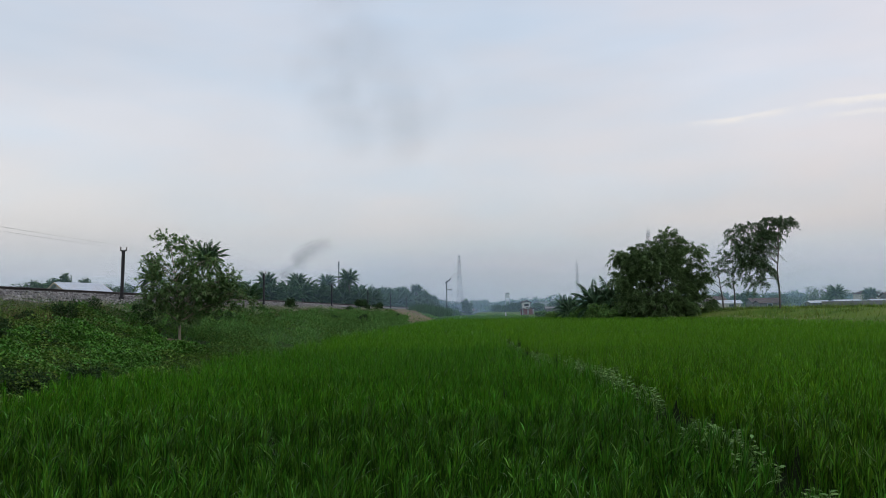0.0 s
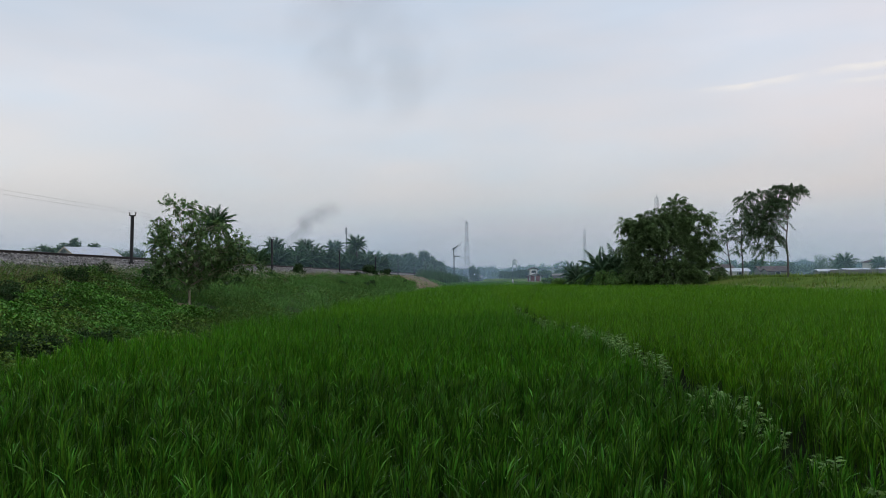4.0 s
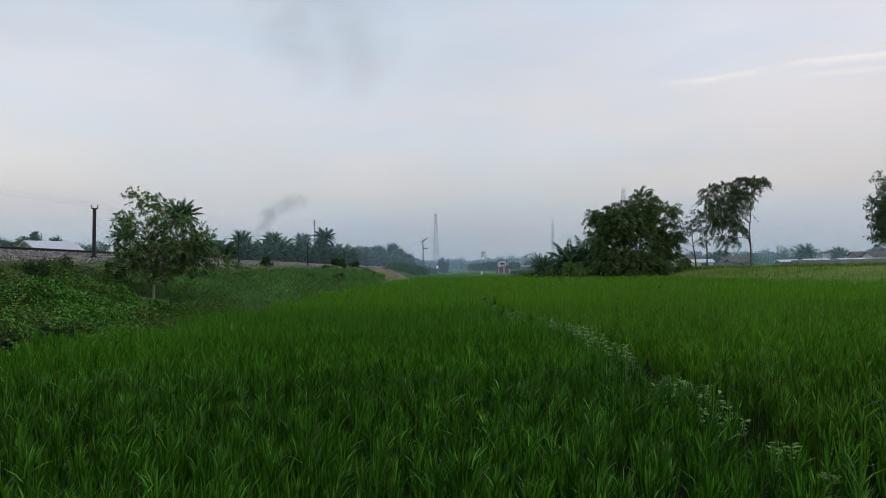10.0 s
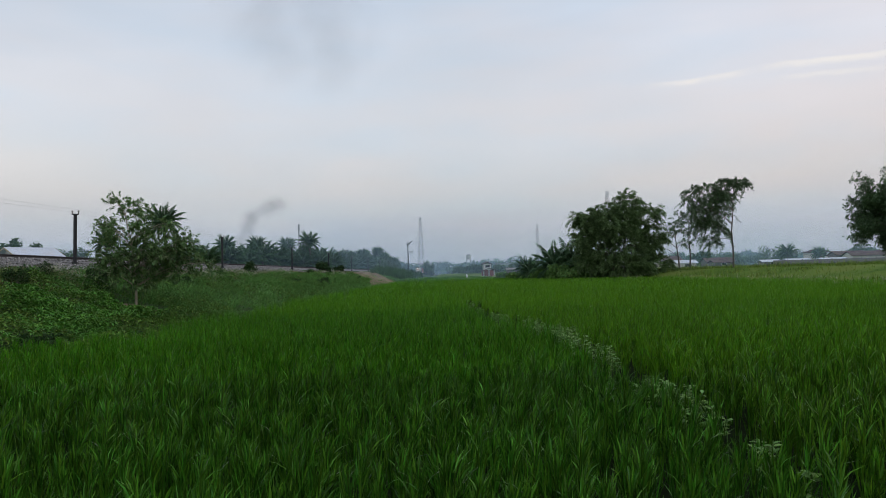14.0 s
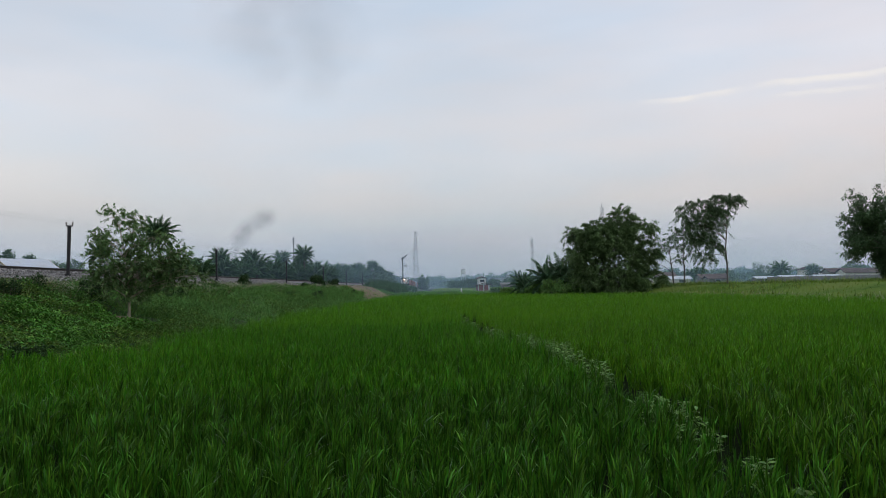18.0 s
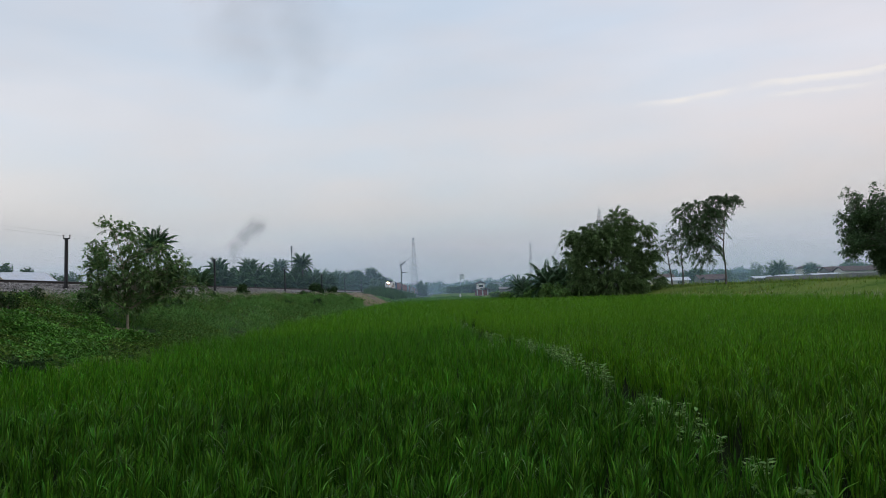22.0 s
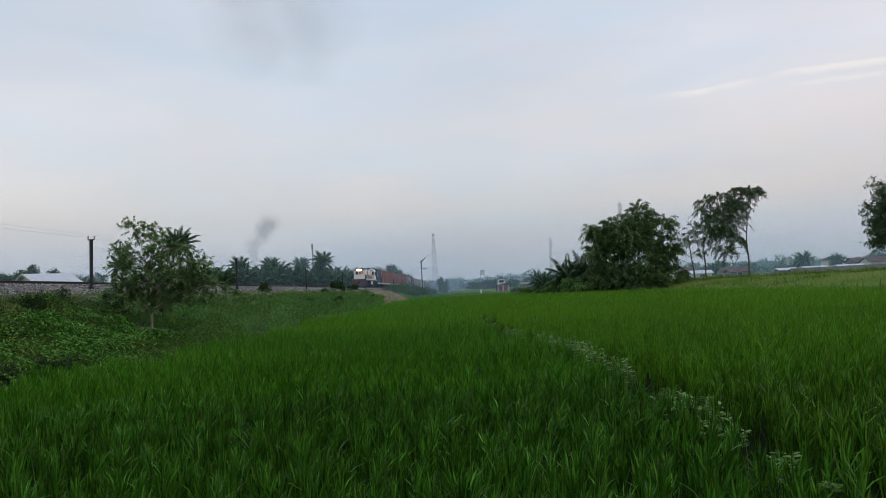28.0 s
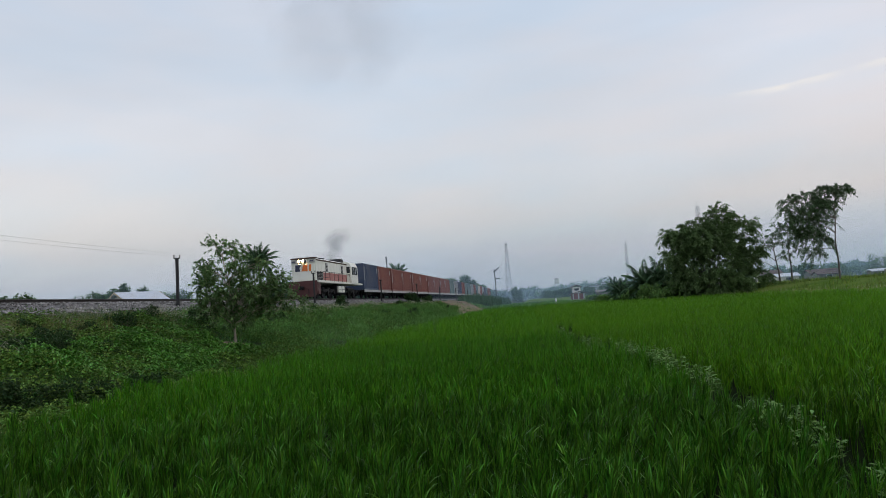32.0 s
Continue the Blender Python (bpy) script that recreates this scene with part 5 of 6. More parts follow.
def build_bushes():
    rng = random.Random(5)
    # by the bamboo and along the far edge of the paddy
    spots = [(13.6 - 0.9 * i + rng.uniform(-1, 1), 94 + 5.0 * i + rng.uniform(-2, 2), rng.uniform(1.0, 1.9), rng.uniform(0.8, 1.5)) for i in range(7)]
    spots += [(12.6, 91, 1.5, 2.6), (14.6, 89.5, 1.6, 2.2), (11.2, 97, 1.6, 2.2), (13.6, 87.5, 1.3, 1.4), (15.6, 88, 1.5, 2.4)]
    blob_trees("edge_bushes", "leafy green bushes along the edge of the paddy", spots, 0.24, 1000, 3, BUSH_LEAF)
    # beside the rails
    for x, y, r, h in ((-14.7, 84, 0.9, 1.35), (-14.6, 93, 0.55, 0.9), (-14.4, 52, 0.45, 0.75)):
        blob_trees("trackside_bush", "dark bush growing on the shoulder of the railway", [(x, y, r, h)], 0.2, 900, int(y), WEED_DARK)
    spots = [(-22 - rng.uniform(0, 3), 236 + 9 * i, 2.5, rng.uniform(4, 7)) for i in range(7)]
    blob_trees("trackside_trees", "dark trees beside the railway signal", spots, 0.5, 600, 8)
    blob_trees("round_tree", "round hazy tree standing beyond the railway signal", [(-12.4, 332, 1.7, 7.4), (-10.6, 334, 1.4, 5.6)], 0.45, 1500, 9)
    # low growth under the palms
    spots = [(-36 + rng.uniform(-3, 2), 100 + 7 * i, rng.uniform(2.5, 4.0), rng.uniform(1.8, 3.0) * (0.9 if i < 10 else 1.4)) for i in range(56)]
    blob_trees("plantation_undergrowth", "dense undergrowth below the oil palms", spots, 0.5, 640, 12)
    spots = [(-75 + rng.uniform(-8, 8), 60 + 6 * i, rng.uniform(3, 5), rng.uniform(5, 8.5)) for i in range(7)] + [(-86 + rng.uniform(-4, 4), 128 + 8 * i, rng.uniform(3, 5), rng.uniform(7, 9.5)) for i in range(9)] + [(-83, 132, 2.4, 8.6), (-79.5, 133, 2.2, 9.2), (-76, 134, 2.2, 8.8)]
    blob_trees("village_trees", "trees round the houses beyond the railway", spots, 0.48, 2400, 14)
    # behind the hut
    spots = [(2 + 3.1 * i + rng.uniform(-2, 2), 255 + rng.uniform(-20, 40), rng.uniform(3, 5), rng.uniform(2.5, 4.8)) for i in range(14)]
    blob_trees("hut_trees", "trees behind the small field hut", spots, 0.42, 1200, 18)
    # behind the village
    spots = [(55 + 5.6 * i + rng.uniform(-3, 3), 320 + rng.uniform(-18, 40), rng.uniform(4, 7), rng.uniform(5, 9.5)) for i in range(34)]
    blob_trees("village_wood", "trees behind the village houses", spots, 0.5, 1000, 22)
    # far woods along the horizon
    spots = [(-200 + 14 * i + rng.uniform(-5, 5), 560 + rng.uniform(-60, 120), rng.uniform(8, 14), rng.uniform(5, 9)) for i in range(60)]
    spots = [s for s in spots if abs(s[0] + 18) > 20]
    blob_trees("far_woods", "distant woods along the horizon", spots, 1.5, 1200, 26)
    spots = [(-420 + 17 * i + rng.uniform(-5, 5), 900 + rng.uniform(-60, 60), rng.uniform(12, 20), rng.uniform(11, 20)) for i in range(75)]
    blob_trees("hazy_woods", "hazy wooded rise on the horizon", spots, 2.8, 560, 28)


build_bushes()


# ---- railway things ----
def build_posts():
    ob = tagged(new("line_post", None), "dark steel line post with a forked top beside the rails", "post", "line posts")
    part("shaft", box(boxed(-0.055, 0.055, -0.055, 0.055, -0.4, 2.1, bevel=0.01), -0.075, 0.075, -0.075, 0.075, -0.4, 0.12), DARK_IRON, ob)
    part("crossbar", boxed(-0.15, 0.15, -0.03, 0.03, 2.06, 2.11, bevel=0.008), DARK_IRON, ob)
    for sx in (-0.13, 0.13):
        part("insulator", rod(rod(bmesh.new(), (sx, 0, 2.1), (sx, 0, 2.2), 0.022), (sx, 0, 2.19), (sx, 0, 2.24), 0.04, 0.03), GREY_WALL, ob, "small grey insulator")
    x = TRACK + 2.15
    ob.matrix_basis = pose(x, 30.2, gz(x, 30.2), 0, 1.2, 0)
    for i, y in enumerate((9.5, 49.6, 71.0, 92.0, 112.5, 134, 155, 176, 197, -12)):
        copy_thing(ob, pose(x, y, gz(x, y), 0, (i * 37 % 5 - 2) * 0.3, 0))
    # two sagging wires
    ys = [-12, 9.5, 30.2, 49.6, 71.0, 92.0, 112.5, 134, 155]
    for sx in (-0.13, 0.13):
        segs = []
        for a, b in zip(ys, ys[1:]):
            za, zb = gz(x, a) + 2.24 + sx * 0.35, gz(x, b) + 2.24 + sx * 0.35
            prev = None
            for j in range(9):
                t = j / 8
                q = (x + sx, a + (b - a) * t, za + (zb - za) * t - 0.10 * 4 * t * (1 - t))
                if prev:
                    segs.append((prev, q, 0.0028, 0.0028))
                prev = q
        tagged(new("wire", tubes("wire", segs, DARK_IRON, 4)), "thin dark wire sagging between the line posts", "wire", "line wires")


build_posts()


def build_signal():
    ob = tagged(new("semaphore_signal", None), "tall dark railway semaphore signal with a raised arm", "railway signal")
    x, y = TRACK + 2.4, 248.0
    z = gz(x, y)
    ob.matrix_basis = pose(x, y, z)
    h = 10.6
    part("mast", rod(bmesh.new(), (0, 0, -0.5), (0, 0, h - 0.4), 0.16, 0.11), DARK_IRON, ob)
    part("ladder", rods([((-0.25, -0.3, 0), (-0.12, -0.2, h - 1)), ((0.25, -0.3, 0), (0.12, -0.2, h - 1))] + [((-0.24, -0.3, i * 0.4), (0.24, -0.3, i * 0.4)) for i in range(1, 24)], 0.025, 4), DARK_IRON, ob)
    arm = boxed(0.0, 1.9, -0.03, 0.03, -0.17, 0.17, bevel=0.01)
    a = part("arm", arm, DARK_IRON, ob, "raised signal arm")
    a.matrix_basis = pose(0.1, -0.15, h - 0.9, 0, -40, 0)
    b = part("lower_arm", boxed(0.0, 1.6, -0.03, 0.03, -0.14, 0.14, bevel=0.01), DARK_IRON, ob)
    b.matrix_basis = pose(0.1, -0.15, h - 3.4, 0, 0, 0)
    part("lamp_box", boxed(-0.45, -0.1, -0.25, 0.1, h - 1.2, h - 0.7, bevel=0.03), DARK_IRON, ob)
    part("finial", rod(bmesh.new(), (0, 0, h - 0.4), (0, 0, h - 0.1), 0.1, 0.02), DARK_IRON, ob)


build_signal()


# ---- train ----
MOVERS = []          # (thing, metres behind the locomotive's front)


def bogie(parent, y, n_axles, reach, radius, sub=True):
    """Side frames, springs and wheels under a vehicle; y is the middle."""
    b = part("bogie", boxed(-0.98, -0.86, y - reach - 0.45, y + reach + 0.45, radius + 0.02, radius + 0.26, bevel=0.03), BLACK, parent)
    part("side_frame", boxed(0.86, 0.98, y - reach - 0.45, y + reach + 0.45, radius + 0.02, radius + 0.26, bevel=0.03), BLACK, b)
    for i in range(n_axles):
        ya = y - reach + 2 * reach * i / (n_axles - 1)
        bm = rod(bmesh.new(), (-0.75, ya, radius), (0.75, ya, radius), 0.08, n=8)
        for sx in (-1, 1):
            rod(bm, (sx * 0.52, ya, radius), (sx * 0.66, ya, radius), radius, radius - 0.02, n=20)
            rod(bm, (sx * 0.98, ya, radius), (sx * 1.07, ya, radius), 0.13, n=10)
        part("wheelset", bm, BLACK, b)
    for i in range(n_axles - 1):
        ya = y - reach + 2 * reach * (i + 0.5) / (n_axles - 1)
        bm = bmesh.new()
        for sx in (-0.95, 0.95):
            for dy in (-0.16, 0.16):
                rod(bm, (sx, ya + dy, radius - 0.12), (sx, ya + dy, radius + 0.3), 0.075, n=8)
        part("spring", bm, BLACK, b)


def build_locomotive():
    """Diesel-electric, long hood leading; its front is at y = 0 and it reaches back to y = 14; z = 0 is the railhead."""
    ob = tagged(new("locomotive", None), "white diesel locomotive with a red band and lit headlights", "locomotive")
    # underframe and deck
    part("underframe", boxed(-1.24, 1.24, 0.25, 13.8, 1.18, 1.34, bevel=0.03), WHITE_PAINT, ob, "dirty white deck edge")
    part("fuel_tank", boxed(-1.15, 1.15, 5.6, 8.3, 0.34, 1.10, bevel=0.12), BLACK, ob)
    part("battery_box", boxed(1.12, 1.26, 5.5, 7.3, 0.45, 0.98, bevel=0.03), WHITE_PAINT, ob, "dirty white equipment box")
    part("equipment_frame", rods([((1.27, 5.5, 0.72), (1.27, 7.3, 0.72)), ((1.27, 6.4, 0.45), (1.27, 6.4, 0.98))], 0.02, 4), BLACK, ob)
    # front pilot
    bm = prism(bmesh.new(), [(-1.02, 0.24), (1.02, 0.24), (1.12, 0.62), (1.12, 1.34), (-1.12, 1.34), (-1.12, 0.62)], 0.0, 0.24)
    pilot = part("pilot", bm, RED_PAINT, ob, "dark red front buffer plate")
    part("side_step", boxed(0.86, 1.14, 0.24, 0.95, 0.30, 1.34, bevel=0.03), RED_PAINT, ob)
    part("side_step", boxed(-1.14, -0.86, 0.24, 0.95, 0.30, 1.34, bevel=0.03), RED_PAINT, ob)
    part("rail_guard", boxed(-0.98, 0.98, -0.03, 0.06, 0.12, 0.36, bevel=0.02), RED_PAINT, pilot)
    part("coupler", rod(boxed(-0.16, 0.16, -0.42, 0.0, 0.68, 0.94, bevel=0.04), (0, -0.5, 0.81), (0, -0.38, 0.81), 0.14), BLACK, pilot)
    for sx in (-0.5, 0.5):
        part("brake_hose", rod(bmesh.new(), (sx, -0.04, 0.7), (sx * 1.05, -0.16, 0.36), 0.03), BLACK, pilot)
    # long hood: flat full-height face in front
    hood = prism(bmesh.new(), [(-0.90, 1.34), (0.90, 1.34), (0.90, 2.90), (0.78, 3.08), (0.45, 3.17), (-0.45, 3.17), (-0.78, 3.08), (-0.90, 2.90)], 0.55, 9.6)
    part("long_hood", hood, WHITE_PAINT, ob, "white painted long hood")
    nose = bmesh.new()
    box(nose, -0.96, 0.96, 0.42, 0.70, 1.34, 3.04, bevel=0.11)
    part("nose_panel", nose, WHITE_PAINT, ob, "white front panel")
    part("roof_edge", boxed(-0.99, 0.99, 0.36, 0.9, 3.03, 3.13, bevel=0.03), RUST_ROOF, ob, "dark brown roof edge")
    lamp = part("lamp_housing", boxed(-0.36, 0.36, 0.33, 0.46, 2.74, 3.00, bevel=0.03), WHITE_PAINT, ob)
    for sx in (-0.16, 0.16):
        part("headlight", rod(bmesh.new(), (sx, 0.335, 2.86), (sx, 0.31, 2.86), 0.115, 0.105, n=16), LAMP_GLOW, lamp, "lit round headlight")
        # added tube, hides part of the bright lamp from the side
        tube = bmesh.new()
        for k in range(16):
            a0, a1 = 2 * math.pi * k / 16, 2 * math.pi * (k + 1) / 16
            for r0, flip in ((0.122, 1), (0.134, -1)):
                q = [tube.verts.new((sx + r0 * math.cos(a), y, 2.86 + r0 * math.sin(a))) for a, y in ((a0, 0.34), (a1, 0.34), (a1, -0.10), (a0, -0.10))]
                tube.faces.new(q[::flip])
        bmesh.ops.remove_doubles(tube, verts=tube.verts, dist=0.0005)
        part("beam_tube", tube, DARK_IRON, lamp, "dark tube added to dim the headlight seen aslant")
    for sx in (-0.72, 0.72):
        nb = part("number_box", boxed(sx - 0.2, sx + 0.2, 0.34, 0.46, 2.74, 2.98, bevel=0.02), GREY_PAINT, ob)
        part("number_bar", boxed(sx - 0.14, sx + 0.14, 0.334, 0.345, 2.82, 2.90), NAVY_PAINT, nb)
    # emblem on the nose: slanted dark and orange shapes
    for shape, col, lab in (([(-0.64, 2.10), (-0.24, 2.10), (-0.30, 2.36), (-0.14, 2.60), (-0.60, 2.60)], NAVY_PAINT, "dark emblem block"),
                            ([(-0.16, 2.10), (0.34, 2.10), (0.34, 2.60), (0.04, 2.60)], ORANGE_PAINT, "orange emblem block"),
                            ([(0.44, 2.10), (0.60, 2.10), (0.66, 2.60), (0.46, 2.60)], ORANGE_PAINT, "orange emblem bar")):
        part("emblem", prism(bmesh.new(), shape, 0.405, 0.418), col, ob, lab)
    # side doors, grilles and stripe along both hood sides
    for sx in (-1, 1):
        x0, x1 = sorted((sx * 0.90, sx * 0.915))
        for i in range(9):
            y = 1.3 + i * 0.86
            part("hood_door", boxed(x0, x1, y, y + 0.80, 2.06, 2.80), WHITE_PAINT, ob)
        x0, x1 = sorted((sx * 0.915, sx * 0.93))
        part("stripe", boxed(x0, x1, 2.5, 9.5, 1.42, 2.02), STRIPE_PAINT, ob, "faded red stripe")
        dark = part("louvre_panel", boxed(x0, x1, 0.85, 2.35, 1.42, 2.05), BLACK, ob, "dark louvred panel")
        for j in range(5):
            part("louvre", boxed(x0, x1 + 0.012, 0.9, 2.3, 1.48 + j * 0.11, 1.50 + j * 0.11), GREY_PAINT, dark)
        g0, g1 = sorted((sx * 0.80, sx * 0.95))
        part("gutter", boxed(g0, g1, 0.9, 9.6, 2.90, 3.0, bevel=0.02), RUST_ROOF, ob, "dark brown roof edge")
        for y in (3.2, 7.7):
            g = part("grille", boxed(x0, x1, y, y + 0.55, 2.1, 2.78), BLACK, ob, "dark louvred grille")
            for j in range(6):
                part("louvre", boxed(x0, x1 + 0.012, y + 0.03, y + 0.52, 2.13 + j * 0.11, 2.16 + j * 0.11), GREY_PAINT, g)
        # handrail along the walkway
        xr = sx * 1.20
        rail = part("handrail", rods([((xr, 0.9, 2.05), (xr, 9.5, 2.05)), ((xr, 0.9, 1.6), (xr, 3.3, 1.6))], 0.016, 5), DARK_IRON, ob)
        for i in range(8):
            part("stanchion", rod(bmesh.new(), (xr, 0.9 + i * 1.22, 1.34), (xr, 0.9 + i * 1.22, 2.07), 0.016, n=5), DARK_IRON, rail)
        part("step_ladder", rods([((sx * 1.22, 1.15, 0.3 + 0.24 * i), (sx * 1.22, 1.6, 0.3 + 0.24 * i)) for i in range(4)], 0.02, 5), BLACK, ob)
    # cab near the rear
    cab = prism(bmesh.new(), [(-1.3, 1.34), (1.3, 1.34), (1.3, 2.75), (1.12, 3.12), (0.6, 3.27), (-0.6, 3.27), (-1.12, 3.12), (-1.3, 2.75)], 9.6, 11.9)
    cabin = part("cab", cab, WHITE_PAINT, ob, "white driver's cab")
    for sx in (-1, 1):
        x0, x1 = sorted((sx * 1.3, sx * 1.325))
        for y in (9.9, 10.85):
            w = part("cab_window", boxed(x0, x1, y, y + 0.72, 2.05, 2.72, bevel=0.008), GLASS_DARK, cabin, "dark cab window")
            part("window_frame", rods([((sx * 1.33, y, 2.05), (sx * 1.33, y + 0.72, 2.05)), ((sx * 1.33, y, 2.72), (sx * 1.33, y + 0.72, 2.72)), ((sx * 1.33, y, 2.05), (sx * 1.33, y, 2.72)), ((sx * 1.33, y + 0.72, 2.05), (sx * 1.33, y + 0.72, 2.72))], 0.025, 4), DARK_IRON, w)
    for sx in (-0.98, 0.98):
        part("front_window", boxed(sx - 0.22, sx + 0.22, 9.57, 9.6, 2.2, 2.75), GLASS_DARK, cabin, "dark cab window")
    part("roof_box", boxed(-0.7, 0.7, 8.3, 9.4, 3.12, 3.42, bevel=0.05), DARK_IRON, ob, "dark roof housing")
    part("air_tank", rod(bmesh.new(), (1.05, 8.5, 0.75), (1.05, 10.2, 0.75), 0.16, n=10), BLACK, ob)
    part("sand_pipe", rods([((1.15, 1.2, 1.0), (1.1, 1.5, 0.3)), ((1.15, 5.2, 1.0), (1.1, 4.9, 0.3))], 0.03, 5), BLACK, ob)
    part("short_hood", box(bmesh.new(), -1.0, 1.0, 11.9, 13.3, 1.34, 2.35, bevel=0.12), WHITE_PAINT, ob)
    part("horn", rod(bmesh.new(), (0.3, 9.4, 3.36), (0.3, 8.95, 3.4), 0.05, 0.1), DARK_IRON, ob)
    ex = part("exhaust", rod(bmesh.new(), (0, 5.2, 3.1), (0, 5.2, 3.36), 0.28, 0.24, n=14), BLACK, ob)
    part("radiator_fan", rod(bmesh.new(), (0, 2.0, 3.14), (0, 2.0, 3.24), 0.62, n=20), DARK_IRON, ob)
    part("radiator_fan", rod(bmesh.new(), (0, 3.5, 3.14), (0, 3.5, 3.24), 0.62, n=20), DARK_IRON, ob)
    for y in (3.1, 10.9):
        bogie(ob, y, 3, 1.65, 0.46)
    MOVERS.append((ob, 0.0))


build_locomotive()


def container_mesh(material):
    """Twenty-foot box: corrugated sides, corner posts and rails."""
    L, W, H = 6.06, 2.44, 2.52
    half = W / 2
    bm = bmesh.new()
    prof = []
    y, pitch, i = 0.12, 0.278, 0
    while y < L - 0.14:
        prof += [(y, 0.0), (y + 0.07, 0.0), (y + 0.105, 0.036), (y + 0.175, 0.036), (y + 0.21, 0.0)]
        y += pitch
    prof.append((L - 0.12, 0.0))
    for sx in (-1, 1):
        lo = [bm.verts.new((sx * (half - 0.05 + d), y, 0.16)) for y, d in prof]
        hi = [bm.verts.new((sx * (half - 0.05 + d), y, H - 0.1)) for y, d in prof]
        for j in range(len(prof) - 1):
            bm.faces.new((lo[j], lo[j + 1], hi[j + 1], hi[j]))
    box(bm, -half + 0.06, half - 0.06, 0.05, L - 0.05, 0.1, H - 0.03)
    return bm_mesh("container_walls", bm, material)


def frame_mesh(material):
    L, W, H = 6.06, 2.44, 2.52
    h = W / 2
    bm = bmesh.new()
    for x in (-h, h - 0.12):
        for y in (0.0, L - 0.14):
            box(bm, x, x + 0.12, y, y + 0.14, 0, H)
        box(bm, x + 0.02, x + 0.1, 0.14, L - 0.14, 0.02, 0.17)
        box(bm, x + 0.02, x + 0.1, 0.14, L - 0.14, H - 0.11, H - 0.02)
    for y in (0.02, L - 0.1):
        box(bm, -h + 0.12, h - 0.12, y, y + 0.08, 0.02, 0.17)
        box(bm, -h + 0.12, h - 0.12, y, y + 0.08, H - 0.11, H - 0.01)
    return bm_mesh("container_frame", bm, material)


def build_wagons():
    mats = {"navy": CONT_BLUE, "rust-red": CONT_RED, "teal": CONT_TEAL, "grey": CONT_GREY, "cream": CONT_CREAM}
    walls = {c: container_mesh(m) for c, m in mats.items()}
    frames = {c: frame_mesh(m) for c, m in mats.items()}
    plate = bm_mesh("marking_bars", box(box(bmesh.new(), 1.222, 1.228, 0.24, 0.36, 0.9, 2.2), 1.222, 1.228, 5.55, 5.75, 1.7, 2.2), GREY_PAINT)
    locks = bm_mesh("door_bars", rods([((x, 6.075, 0.15), (x, 6.075, 2.4)) for x in (-0.8, -0.35, 0.35, 0.8)], 0.02, 5), GREY_PAINT)
    order = ["navy", "rust-red", "rust-red", "rust-red", "rust-red", "rust-red", "rust-red", "rust-red", "rust-red", "rust-red", "teal", "grey", "navy", "rust-red", "teal", "teal",
             "grey", "rust-red", "teal", "cream", "rust-red", "grey", "navy", "teal", "rust-red", "rust-red"]
    first = None
    boxes = {}
    back = 14.35
    for w in range(13):
        if first is None:
            first = tagged(new("flat_wagon", None), "dark flat container wagon with a pale sill", "railway wagon", "container wagons")
            part("deck", boxed(-1.22, 1.22, 0.1, 12.75, 0.66, 0.80, bevel=0.02), BLACK, first)
            for sx in (-1, 1):
                x0, x1 = sorted((sx * 1.20, sx * 1.26))
                part("side_sill", boxed(x0, x1, 0.1, 12.75, 0.58, 0.80), GREY_PAINT, first, "pale grey side sill")
            part("centre_beam", boxed(-0.3, 0.3, 0.1, 12.75, 0.4, 0.68), BLACK, first)
            part("coupler", boxed(-0.12, 0.12, -0.3, 0.1, 0.55, 0.75), BLACK, first)
            for y in (2.2, 10.6):
                bogie(first, y, 2, 0.9, 0.40)
            ob = first
        else:
            ob = copy_thing(first, pose(0, 0, 0))
        MOVERS.append((ob, back))
        for j in range(2):
            c = order[2 * w + j]
            if c not in boxes:
                bx = tagged(new("shipping_container", None), c + " corrugated steel shipping container on a flat wagon", "shipping container", "containers on the train")
                part("shell", walls[c], None, bx)
                part("frame", frames[c], None, bx)
                part("door_bars", locks, None, bx, "grey locking bars")
                part("marking", plate, None, bx, "pale vertical marking bars")
                boxes[c] = bx
            else:
                bx = copy_thing(boxes[c], pose(0, 0, 0))
            MOVERS.append((bx, back + 0.18 + j * 6.30))
        back += 13.1


build_wagons()


